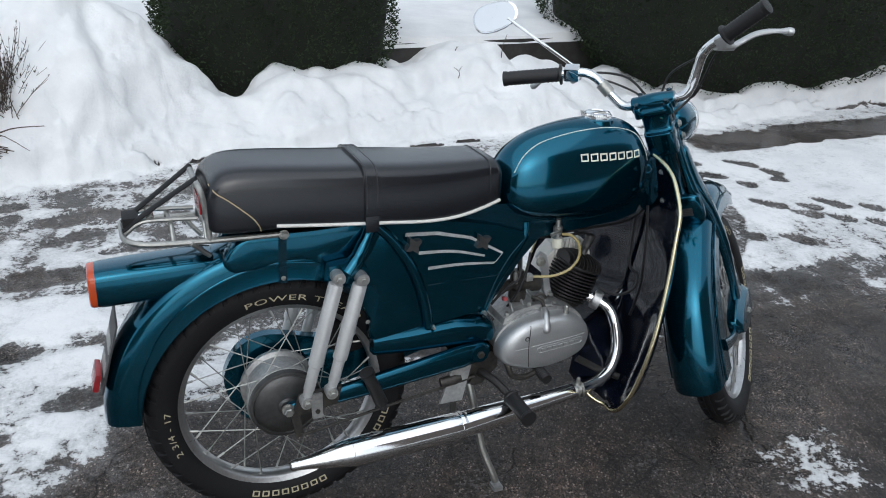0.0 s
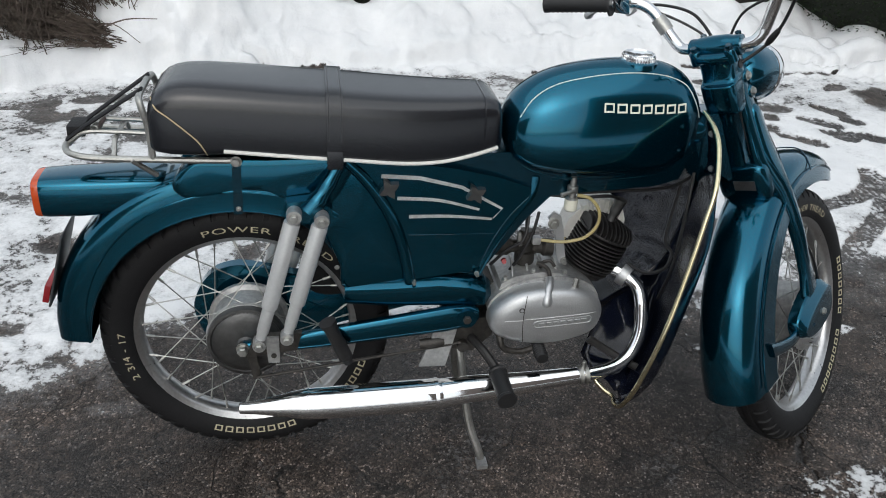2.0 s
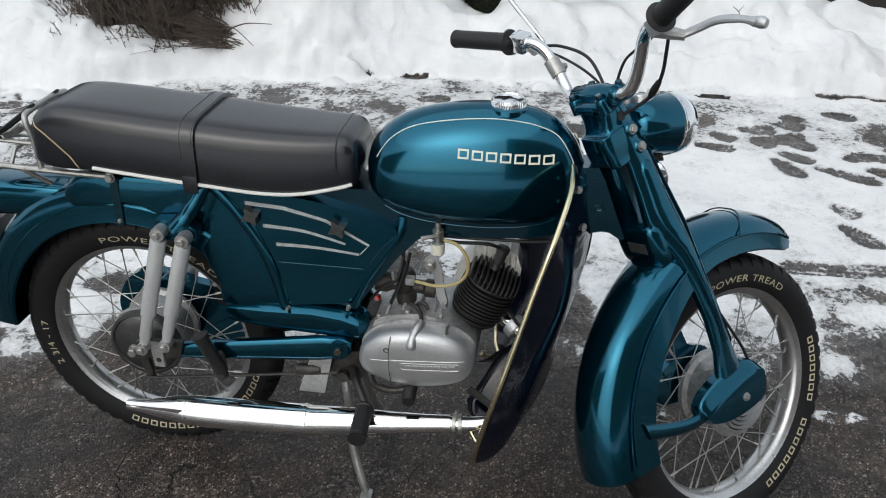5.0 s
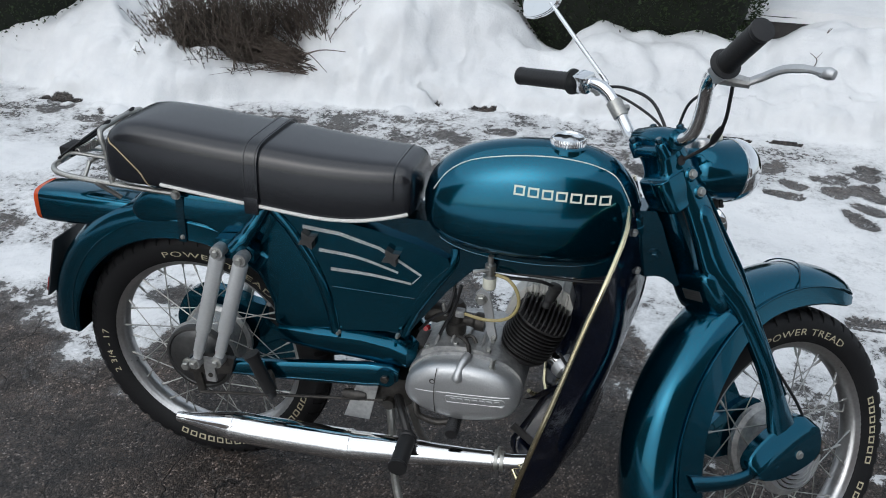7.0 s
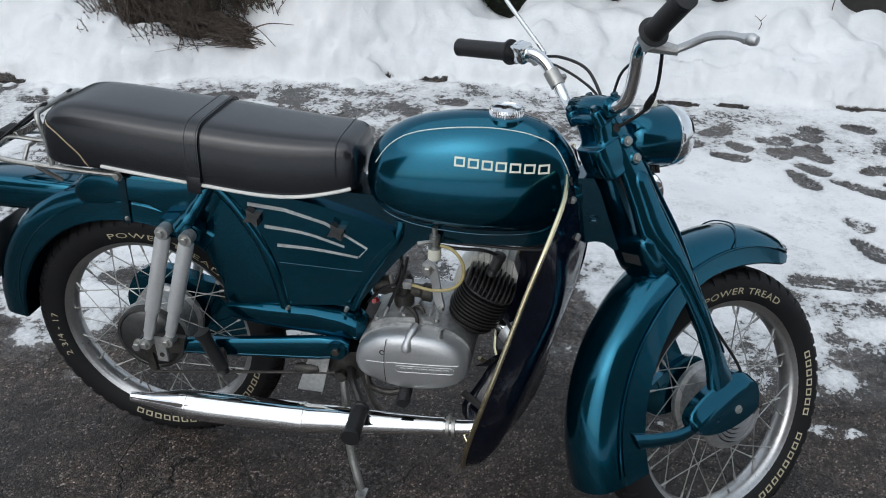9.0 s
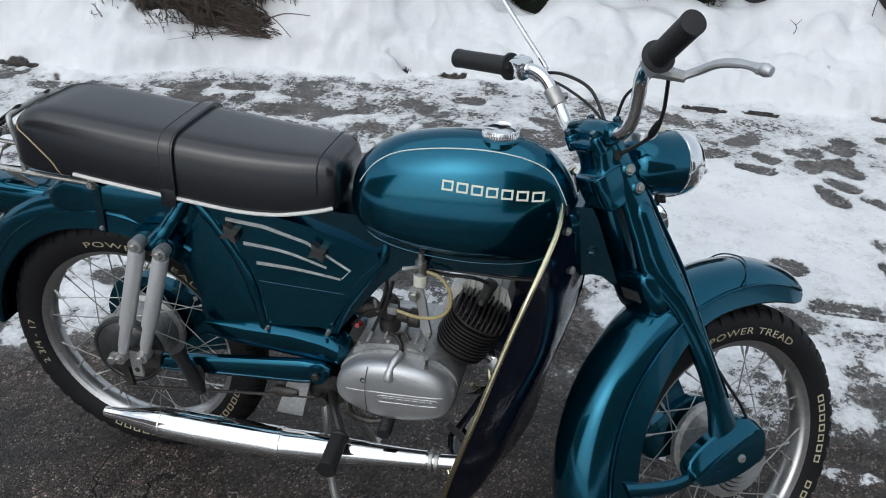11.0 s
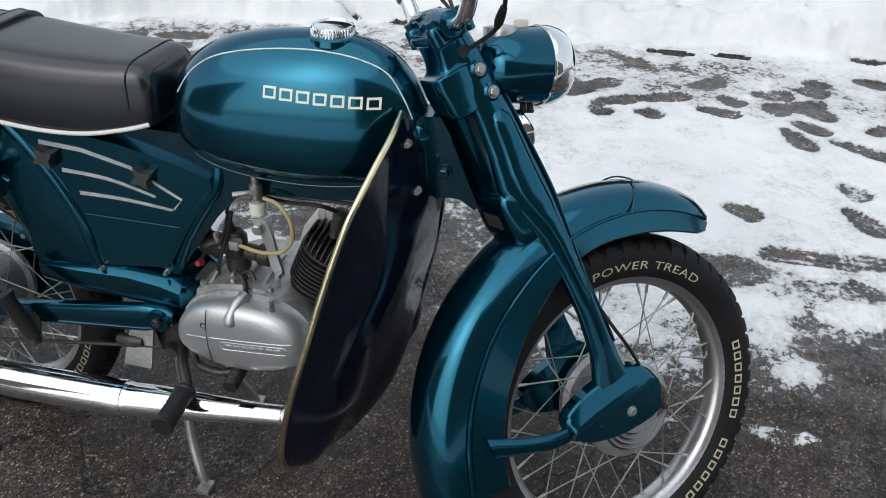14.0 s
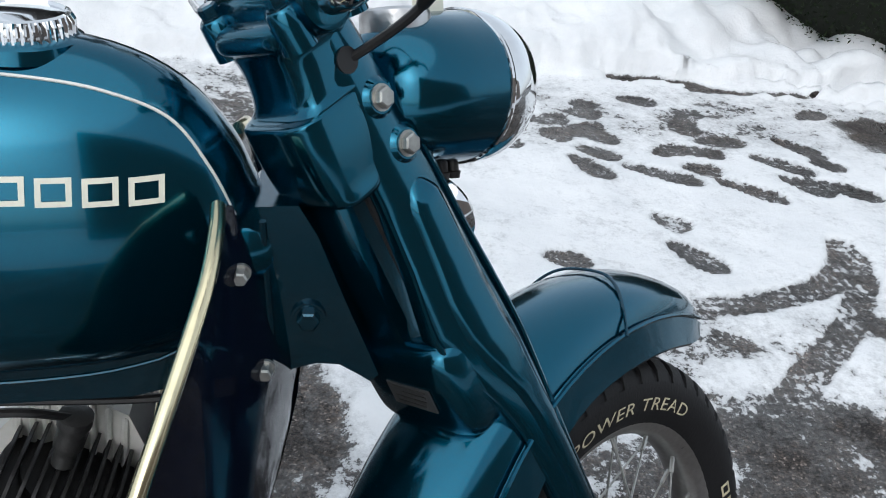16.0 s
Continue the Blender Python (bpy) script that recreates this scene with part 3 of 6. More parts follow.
def hedge(at, size, count, seed, label):
    """Clipped evergreen: a core coloured dark as inner shade, with needles in tufts all over it."""
    rng = np.random.default_rng(seed)
    root = tagged(new("hedge"), label, "hedge", "clipped hedges")
    root.matrix_basis = pose(*at)
    sx, sy, sz = size

    def shape(u, v):
        # u round, v from foot to top
        k = 0.72 + 0.28 * np.minimum(1, v / 0.3) ** 0.7
        k = k * np.where(v > 0.85, np.sqrt(np.maximum(0.0, 1 - ((v - 0.85) / 0.15) ** 2) * 0.75 + 0.25), 1)
        c, s = np.cos(u), np.sin(u)
        r = (np.abs(c) ** 3.2 + np.abs(s) ** 3.2) ** (-1 / 3.2)
        return np.stack([sx * k * r * c, sy * k * r * s, sz * v], -1)

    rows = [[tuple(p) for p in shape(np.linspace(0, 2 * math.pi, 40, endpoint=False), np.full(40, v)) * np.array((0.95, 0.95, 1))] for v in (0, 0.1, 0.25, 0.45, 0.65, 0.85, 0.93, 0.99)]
    part("core", loft(rows), HEDGE_IN, root, "dark core coloured as the shaded inside")
    u, v = rng.uniform(0, 2 * math.pi, count), rng.uniform(0, 1, count) ** 0.9
    base = shape(u, v)
    bumps = np.array([noise.fractal(Vector(p) * 4.0, 1, 2, 3) for p in base])
    out = base * np.array((1, 1, 0.15))
    out /= np.linalg.norm(out, axis=1)[:, None]
    base = base + out * (0.03 * bumps + rng.normal(-0.012, 0.016, count))[:, None]
    way = out + rng.normal(0, 0.7, (count, 3)) + np.array((0, 0, 0.35))
    way /= np.linalg.norm(way, axis=1)[:, None]
    side = np.cross(way, rng.normal(0, 1, (count, 3)))
    side /= np.linalg.norm(side, axis=1)[:, None]
    length, width = rng.uniform(0.012, 0.03, count)[:, None], rng.uniform(0.003, 0.006, count)[:, None]
    verts = np.stack([base, base + way * length * 0.5 + side * width, base + way * length, base + way * length * 0.5 - side * width], 1).reshape(-1, 3)
    data = bpy.data.meshes.new("foliage")
    data.from_pydata(verts.tolist(), [], np.arange(count * 4).reshape(-1, 4).tolist())
    data.materials.append(LEAF)
    leaves = new("foliage", data)
    leaves.parent = root
    tagged(leaves, "dense dark green needles", kind="stuff")


def heather(at, seed=5):
    """A withered shrub: an upright thicket, with stems swept flat along the snow and a looser clump beside it."""
    rng = random.Random(seed)
    root = tagged(new("dry_shrub"), "withered brown heather shrub half buried in snow", "shrub")
    root.matrix_basis = pose(*at, 0, -6, 0) @ Matrix.Scale(1.03, 4)
    twigs, tips = bmesh.new(), bmesh.new()
    for k in range(2300):
        kind = rng.random()
        if kind < 0.56:
            x, y = rng.uniform(-0.33, 0.16) + rng.gauss(0, 0.02), rng.gauss(0, 0.10)
            lean = Vector((0.10 + rng.gauss(0, 0.22) - 0.5 * max(0, -0.24 - x), -0.2 + rng.gauss(0, 0.25), 1)).normalized()
            length = rng.uniform(0.16, 0.44)
            p = Vector((x, y, -0.05 + 0.05 * max(0, x)))
        elif kind < 0.80:
            # swept towards the root at the far end
            x, y = 0.40 + rng.gauss(0, 0.03), rng.gauss(-0.08, 0.04)
            lean = Vector((-1, rng.gauss(-0.1, 0.12), rng.uniform(0.02, 0.62))).normalized()
            length = rng.uniform(0.22, 0.5)
            p = Vector((x, y, -0.045 + rng.gauss(0, 0.012)))
        else:
            x, y = (0.43 if rng.random() < 0.6 else 0.30) + rng.gauss(0, 0.025), rng.gauss(0.06, 0.04)
            lean = Vector((rng.gauss(-0.05, 0.35), rng.gauss(-0.1, 0.25), 1)).normalized()
            length = rng.uniform(0.14, 0.40)
            p = Vector((x, y, 0.02))
        bend = Vector((rng.gauss(0, 0.25), rng.gauss(0, 0.25), rng.uniform(-0.5, 0.3)))
        pts = [p + lean * length * u + bend * length * u * u * 0.5 for u in (0, 0.35, 0.7, 1)]
        tube(pts, [0.0024, 0.0019, 0.0014, 0.0007], 3, bm=twigs)
        for _ in range(rng.randint(22, 34) if kind < 0.56 else rng.randint(8, 20)):
            u = rng.uniform(0.05, 1)
            q = p + lean * length * u + bend * length * u * u * 0.5
            d = (lean + Vector((rng.gauss(0, 0.5), rng.gauss(0, 0.5), rng.gauss(0, 0.35)))).normalized() * rng.uniform(0.010, 0.028)
            s = d.orthogonal().normalized() * rng.uniform(0.0015, 0.0042)
            s.rotate(Euler((rng.uniform(0, 6), rng.uniform(0, 6), 0)))
            tips.faces.new([tips.verts.new(c) for c in (q, q + d * 0.5 + s, q + d, q + d * 0.5 - s)])
    for k in range(34):
        a = rng.uniform(2.7, 4.2) if k % 2 else rng.uniform(-1.4, 0.3)
        p = Vector((rng.uniform(-0.33, 0.36), -0.1, 0.0))
        d = Vector((math.cos(a), 0.5 * math.sin(a) - 0.2, 0.1)) * rng.uniform(0.10, 0.30)
        pts = smooth_path([p, p + d * 0.5 + Vector((0, 0, 0.03)), p + d + Vector((0, 0, rng.uniform(-0.06, 0.04)))], 4)
        tube(pts, [0.0042 * (1 - 0.7 * i / len(pts)) for i in range(len(pts))], 4, bm=twigs)
    tagged(part("brushwood", twigs, TWIG, root, "bare brown twigs", smooth=False), kind="stuff")
    tagged(part("dry_leaves", tips, DRY, root, "faded tiny leaves", smooth=False), kind="stuff")


def closing_walls():
    for name, x0, x1, y, high in (("wall_south_west", -16, -4.8, -6.5, 4.6), ("wall_south_east", 1.6, 16, -5.6, 5.4)):
        bm = block(x1 - x0, 0.3, high, ((x0 + x1) / 2, y, high / 2), 0.01)
        tagged(part(name, bm, CLADDING), "plain brown rendered house wall across the drive", "wall", kind="structure")


def far_side():
    """Unseen snow added across the cleared drive, to brighten the tank's reflections."""
    rows = [[(x, y + 0.2 * noise.noise(Vector((x, y, 2))), 0.004 + 0.1 * ease(-2.7, -3.3, y) + 0.05 * ease(-2.7, -3.9, y) * noise.fractal(Vector((x, y, 1)) * 1.1, 1, 2, 3)) for x in np.arange(-16, 16.1, 0.4)] for y in (-16, -12, -9, -7.5, -6, -5, -4.4, -3.9, -3.5, -3.2, -2.95, -2.7)]
    tagged(part("unseen_snow_verge", loft(rows, closed=False), VERGE), "unseen snow added across the drive to brighten reflections", "snow", kind="stuff")


def twig(at, height, seed):
    """A bare weed stalk sticking out of the snow."""
    rng = random.Random(seed)
    bm = bmesh.new()
    pts = smooth_path([(0, 0, -0.03), (rng.gauss(0, 0.01), 0, height * 0.5), (rng.gauss(0, 0.02), 0, height)], 4)
    tube(pts, [0.003 - 0.0002 * i for i in range(len(pts))], 5, bm=bm)
    tube([pts[5], pts[5] + Vector((0.02, 0, 0.03))], [0.002, 0.001], 5, bm=bm)
    ob = tagged(part("twig", bm, TWIG), "bare brown weed stalk standing in the snow", "twig", "weed stalks")
    ob.matrix_basis = pose(*at)


ground_sheet()
snow_cover()
terrace()
hedge((0.80, 3.45, 0.0), (0.66, 0.55, 1.25), 26000, 1, "clipped dark green hedge standing in deep snow")
hedge((4.0, 3.28, 0.0), (1.28, 0.98, 1.3), 40000, 2, "broad clipped dark green hedge beside the snowy drive")
hedge((-2.45, 2.75, 0.0), (0.65, 0.6, 1.15), 18000, 3, "clipped dark green hedge behind the snow ridge")
heather((-1.05, 2.45, 0.14))
twig((1.72, 2.95, 0.27), 0.09, 1)
twig((1.66, 2.75, 0.22), 0.07, 2)
twig((2.02, 2.9, 0.28), 0.15, 3)
closing_walls()
far_side()


# ---------------------------------------------------------------- the motorcycle
# its own axes: x ahead from the rear axle, y to its left, z up; it leans a little on its stand
bike = tagged(new("motorcycle"), "vintage teal light motorcycle on its stand with black bench seat", "motorcycle")
bike.matrix_basis = pose(0, -0.006, 0, -3.0, 0, -1.2)
STEER = 44.5
FORK = pose(1.199, 0, 0.271, 0, -26, 0) @ pose(0, 0, 0, 0, 0, STEER)


def ring_lathe(profile, c, sides):
    """Turns a closed profile round y, open in the middle."""
    rows = [[c + Vector((r * math.cos(a), h, r * math.sin(a))) for a in (2 * math.pi * k / sides for k in range(sides))] for r, h in profile + profile[:1]]
    bm = loft(rows, True, False)
    bmesh.ops.remove_doubles(bm, verts=bm.verts, dist=1e-6)
    return bm


def wheel(name, centre, m, lug_phase, words):
    """Spoked wheel: hub, rim, tyre, spokes and raised lettering."""
    c = Vector(centre)
    hub = lathe([(0.0, -0.055), (0.018, -0.055), (0.018, -0.05), (0.072, -0.045), (0.080, -0.042), (0.082, -0.034), (0.074, -0.030), (0.073, 0.026), (0.082, 0.032), (0.082, 0.042), (0.07, 0.05), (0.016, 0.052), (0.0, 0.052)], c, sides=40)
    root = part(name, hub, ALLOY_DULL, bike, "spoked alloy wheel", m)
    half = [(0.2055, 0.0), (0.2065, -0.009), (0.2095, -0.0155), (0.2135, -0.0205), (0.2165, -0.0218), (0.2225, -0.0262), (0.2245, -0.0250), (0.2245, -0.0225), (0.2205, -0.0195), (0.2145, -0.0150), (0.2105, -0.006)]
    rim = half + [(r, -h) for r, h in reversed(half[1:])]
    part("rim", ring_lathe(rim, c, 96), RIM, root, "brushed alloy rim")
    # tyre with tread blocks
    shape = [(0.216, -0.020), (0.222, -0.026), (0.232, -0.0320), (0.246, -0.0362), (0.258, -0.0370), (0.2655, -0.0360), (0.2662, -0.0358), (0.276, -0.0320), (0.2825, -0.0255), (0.2864, -0.0165), (0.2866, -0.0125), (0.2890, -0.0118), (0.2896, -0.0042), (0.2897, -0.0038)]
    shape = shape + [(0.2902, 0.0)] + [(r, -h) for r, h in reversed(shape)]
    lugs, rows = 52, []
    along_lug, deep = (0.0, 0.30, 0.33, 0.65, 0.97), (1, 1, 0, 0, 0)
    for i, (r, h) in enumerate(shape):
        row = []
        for k in range(lugs * 5):
            cut = 0.0055 * deep[k % 5] if 0.266 < r < 0.2865 else 0.0
            if 0.004 < abs(h) < 0.012:
                cut = 0.004
            a = 2 * math.pi * (k // 5 + along_lug[k % 5] + 9 * abs(h)) / lugs + lug_phase
            row.append(c + Vector(((r - cut) * math.cos(a), h, (r - cut) * math.sin(a))))
        rows.append(row)
    rows.append(rows[0])
    bm = loft(rows, True, False)
    bmesh.ops.remove_doubles(bm, verts=bm.verts, dist=1e-6)
    part("tyre", bm, RUBBER, root, "black tyre with block tread", sharp=30)
    # spokes, crossing in pairs from the hub's two flanges
    for k in range(36):
        a = 2 * math.pi * (k + 0.5) / 36
        flange = -0.037 if k % 2 else 0.037
        swing = radians(46) * (1 if (k // 2) % 2 else -1)
        p = c + Vector((0.077 * math.cos(a + swing), flange, 0.077 * math.sin(a + swing)))
        q = c + Vector((0.209 * math.cos(a), 0.008 * (1 if flange > 0 else -1), 0.209 * math.sin(a)))
        part("spoke", rod(p, q, [(0, 0), (0.0013, 0), (0.0013, 0.88), (0.0026, 0.885), (0.0026, 1), (0, 1)], 6), STEEL, root, smooth=False)
    for text, start, span in words:
        lettering(text, c, start, span, root)
    return root


def lettering(text, c, start, span, root, radius=0.2435, size=0.0135):
    """Raised letters, or plain bars where text is a number of them, on the tyre's right wall."""
    bm = bmesh.new()
    if isinstance(text, int):
        for k in range(text):
            w = 0.72 / text
            for dx, dy, sx, sy in ((0, 0.42, w, 0.17), (0, -0.42, w, 0.17), (w * 0.4, 0, w * 0.2, 0.84), (-w * 0.4, 0, w * 0.2, 0.84)):
                bmesh.ops.create_cube(bm, size=1, matrix=Matrix.Translation(((k + 0.5) / text + dx, 0.5 + dy * 0.95, 0)) @ Matrix.Diagonal((sx, sy * 0.95, 1, 1)))
        for v in bm.verts:
            v.co.y *= size
    else:
        curve = bpy.data.curves.new("letters", "FONT")
        curve.body, curve.size, curve.extrude = text, 1, 0.0
        curve.space_character = 1.1
        curve.resolution_u = 3
        ob = new("letters", curve)
        bpy.context.view_layer.update()
        mesh = bpy.data.meshes.new_from_object(ob.evaluated_get(bpy.context.evaluated_depsgraph_get()))
        bm.from_mesh(mesh)
        bpy.data.objects.remove(ob)
        bpy.data.meshes.remove(mesh)
        bpy.data.curves.remove(curve)
        x0, x1 = min(v.co.x for v in bm.verts), max(v.co.x for v in bm.verts)
        for v in bm.verts:
            v.co.x, v.co.y, v.co.z = (v.co.x - x0) / (x1 - x0), v.co.y * size / 0.7, 0
    for v in bm.verts:
        a = radians(start - span * v.co.x)
        r = radius - size / 2 + v.co.y
        bulge = curve_at([(0.222, 0.026), (0.232, 0.0320), (0.246, 0.0362), (0.258, 0.0370)], r)
        depth = 0.0006 if not isinstance(text, int) or v.co.z > 0 else 0
        v.co = Vector(c) + Vector((r * math.cos(a), -bulge - depth, r * math.sin(a)))
    part("lettering", bm, YELLOW, root, "faded cream raised tyre marking", smooth=False)


rear = wheel("rear_wheel", (0, 0, 0.3), Matrix(), 0.0, [("POWER TREAD", 107, 62), ("2 3/4 - 17", 203, 27), (7, -16, 38), (8, -68, 42)])
front = wheel("front_wheel", (0.02, 0, 0), FORK, 0.3, [("POWER TREAD", 82, 52), (7, -6, 36), (8, -50, 42)])

# brake plate of the rear hub
part("brake_plate", lathe([(0, -0.071), (0.016, -0.071), (0.02, -0.066), (0.052, -0.0635), (0.066, -0.0595), (0.0695, -0.0560), (0.0715, -0.0585), (0.0775, -0.0575), (0.079, -0.053), (0.079, -0.044), (0, -0.044)], (0, 0, 0.3), sides=64), DRUM, bike, "dull dark grey alloy brake plate")
plate = part("front_brake_plate", lathe([(0, -0.064), (0.03, -0.064), (0.034, -0.056), (0.036, -0.056), (0.0385, -0.063), (0.0405, -0.063), (0.043, -0.055), (0.045, -0.055), (0.0475, -0.062), (0.0495, -0.062), (0.052, -0.054), (0.054, -0.054), (0.0565, -0.061), (0.0585, -0.061), (0.061, -0.053), (0.063, -0.053), (0.0645, -0.058), (0.066, -0.055), (0.068, -0.049), (0.069, -0.040), (0, -0.038)], (0.02, 0, 0), sides=64), ALLOY, bike, "ribbed alloy brake plate", FORK)
# dark rings put the grooves' shade into colour, so the ribs read
for r, h in ((0.035, -0.0562), (0.044, -0.0552), (0.053, -0.0542), (0.062, -0.0532)):
    part("groove_shade", ring_lathe([(r - 0.0014, h + 0.001), (r - 0.0014, h - 0.0006), (r + 0.0014, h - 0.0006), (r + 0.0014, h + 0.001)], Vector((0.02, 0, 0)), 64), GREASY, plate, "dark rings as painted shade between the ribs", smooth=False)
lever_arm = part("brake_lever", tube(smooth_path([(0.066, -0.058, 0.030), (0.078, -0.062, 0.016), (0.080, -0.062, -0.006), (0.066, -0.060, -0.022), (0.052, -0.060, -0.026)], 5), 0.0048, 8, flat=0.7), TWIG, bike, "rusty front brake lever", FORK)
part("lever_nut", hexagon((0.070, -0.060, -0.018), (0.070, -0.070, -0.018), 0.0055), GREASY, lever_arm, smooth=False)


# ---- tank
T_TOP = [(0.489, 0.75), (0.499, 0.783), (0.523, 0.815), (0.57, 0.844), (0.635, 0.862), (0.7, 0.870), (0.75, 0.870), (0.8, 0.862), (0.84, 0.842), (0.87, 0.807), (0.886, 0.773)]
T_LOW = [(0.489, 0.735), (0.499, 0.70), (0.53, 0.672), (0.575, 0.657), (0.635, 0.65), (0.70, 0.648), (0.75, 0.65), (0.80, 0.655), (0.84, 0.667), (0.87, 0.70), (0.886, 0.755)]
T_WIDE = [(0.489, 0.012), (0.499, 0.044), (0.523, 0.067), (0.57, 0.081), (0.635, 0.087), (0.70, 0.087), (0.75, 0.083), (0.80, 0.074), (0.84, 0.060), (0.87, 0.040), (0.886, 0.012)]


def tank_point(x, a):
    """Point of the tank's skin at x, a radians up from its right flank."""
    top, low, w = curve_at(T_TOP, x), curve_at(T_LOW, x), curve_at(T_WIDE, x)
    mid = low + (top - low) * 0.34
    c, s = math.cos(a), math.sin(a)
    e = 2 / (2.02 if s > 0 else 3.0)
    y = -w * math.copysign(abs(c) ** e, c)
    z = mid + (top - mid if s > 0 else mid - low) * math.copysign(abs(s) ** e, s)
    return Vector((x, y, z))


def tank_skin(x, z, proud=0.0):
    """Point of the right flank at x and z."""
    lo, hi = -math.pi / 2, math.pi / 2
    for _ in range(40):
        a = (lo + hi) / 2
        lo, hi = (a, hi) if tank_point(x, a).z < z else (lo, a)
    return tank_point(x, lo) + Vector((0, -proud, proud * 0.3))


xs = [0.489 + 0.397 * (0.5 - 0.5 * math.cos(math.pi * k / 44)) for k in range(45)]
tank = part("fuel_tank", loft([[tank_point(x, 2 * math.pi * k / 64) for k in range(64)] for x in xs]), PAINT, bike, "glossy metallic teal fuel tank", sharp=60)
stripe = [(x, min(z, curve_at(T_TOP, x) - 0.017)) for x, z in ((0.516, 0.772), (0.540, 0.806), (0.579, 0.834), (0.641, 0.854), (0.71, 0.858), (0.76, 0.857), (0.8, 0.850), (0.835, 0.829), (0.858, 0.798), (0.872, 0.766))]
part("pinstripe", tube(smooth_path([tank_skin(x, z, 0.0002) for x, z in stripe], 10), 0.0011, 6), WHITE, tank, "thin white pinstripe")
part("pinstripe", tube([Vector((p.x, -p.y, p.z)) for p in smooth_path([tank_skin(x, z, 0.0002) for x, z in stripe], 10)], 0.0011, 6), WHITE, tank, "thin white pinstripe")
# the maker's mark as seven plain hollow boxes
def skin_box(x0, z0, wide, high, stroke):
    """A hollow box lying on the tank's right flank."""
    bm = bmesh.new()
    for a, b, c, d in ((0, wide, 0, stroke), (0, wide, high - stroke, high), (0, stroke, stroke, high - stroke), (wide - stroke, wide, stroke, high - stroke)):
        n = 5 if b - a > stroke * 1.5 else 2
        loft([[tank_skin(x0 + a + (b - a) * i / (n - 1), z0 + h, 0.0006) for i in range(n)] for h in np.linspace(c, d, 3)], closed=False, bm=bm)
    return bm


for k in range(7):
    part("badge_box", skin_box(0.6655 + k * 0.0247, 0.7905 - 0.0011 * k, 0.0195, 0.0165, 0.0033), CREAM, tank, "plain cream hollow box", smooth=False)
rows = []
for r, z, cut in ((0.026, 0.863, 0), (0.0295, 0.8665, 0), (0.0308, 0.8675, 1), (0.0308, 0.8755, 1), (0.0295, 0.8795, 0), (0.0275, 0.8805, 0), (0.0262, 0.8785, 0), (0.012, 0.8800, 0), (0.001, 0.8803, 0)):
    rows.append([(0.745 + (r + cut * 0.0011 * (1 if k % 4 < 2 else -1)) * math.cos(math.pi * k / 80), (r + cut * 0.0011 * (1 if k % 4 < 2 else -1)) * math.sin(math.pi * k / 80), z) for k in range(160)])
part("filler_cap", loft(rows), CHROME, tank, "knurled chrome screw cap", sharp=25)
part("filler_neck", lathe([(0.038, 0.857), (0.036, 0.865), (0.03, 0.869), (0.026, 0.869)], (0.745, 0, 0), "Z", 40), PAINT, tank)
part("seam", tube([(x, -curve_at(T_WIDE, x) * 0.74, curve_at(T_LOW, x) + 0.004) for x in np.linspace(0.53, 0.865, 24)], 0.0016, 8), PAINT_OLD, tank, "rolled lower seam")


# ---- seat
S_TOP = [(-0.142, 0.775), (-0.135, 0.805), (-0.115, 0.828), (-0.08, 0.838), (0.0, 0.836), (0.1, 0.829), (0.2, 0.823), (0.3, 0.816), (0.4, 0.812), (0.45, 0.811), (0.470, 0.806), (0.480, 0.793), (0.484, 0.775)]
S_LOW = [(-0.142, 0.74), (-0.135, 0.722), (-0.115, 0.716), (-0.08, 0.714), (0.0, 0.716), (0.1, 0.710), (0.2, 0.702), (0.3, 0.694), (0.4, 0.698), (0.45, 0.708), (0.470, 0.714), (0.480, 0.718), (0.484, 0.728)]
S_WIDE = [(-0.142, 0.066), (-0.135, 0.082), (-0.115, 0.091), (-0.08, 0.096), (0.0, 0.100), (0.1, 0.101), (0.2, 0.100), (0.3, 0.096), (0.4, 0.086), (0.45, 0.078), (0.470, 0.0735), (0.480, 0.066), (0.484, 0.055)]


def seat_ring(x, grow=0.0):
    top, low, w = curve_at(S_TOP, x) + grow, curve_at(S_LOW, x) - grow, curve_at(S_WIDE, x) + grow
    ring = []
    for k in range(48):
        a = 2 * math.pi * k / 48
        c, s = math.cos(a), math.sin(a)
        e = 2 / (6.2 if s > 0 else 9.0)
        z = low + (top - low) * 0.36
        ring.append(Vector((x, -w * math.copysign(abs(c) ** e, c) * (1 - 0.08 * max(0, s)), z + (top - z if s > 0 else z - low) * math.copysign(abs(s) ** e, s))))
    return ring


xs = sorted({round(v, 4) for v in [-0.142, -0.14, -0.135, -0.127, -0.115, -0.1, -0.08] + list(np.linspace(-0.06, 0.44, 34)) + [0.45, 0.46, 0.467, 0.473, 0.478, 0.482, 0.484]})
seat = part("seat", loft([seat_ring(x) for x in xs]), VINYL, bike, "black vinyl bench seat", sharp=50)
strap = part("strap", bevel(loft([seat_ring(0.163, 0.0055), seat_ring(0.192, 0.0055)]), 0.0015, 2), VINYL, bike, "black passenger strap", sharp=30)
for x in (0.1665, 0.1885):
    part("stitching", tube([p for p in seat_ring(x, 0.0058) if p.z > 0.72], 0.0006, 5), PLATE, strap)
for side in (-1, 1):
    part("strap_end", block(0.028, 0.004, 0.034, (0.1775, side * 0.1058, 0.712), 0.0015), VINYL, strap)
trim = [(-0.012, 0.728), (0.1, 0.7185), (0.2, 0.7105), (0.3, 0.7015), (0.37, 0.702), (0.43, 0.712), (0.473, 0.7225)]
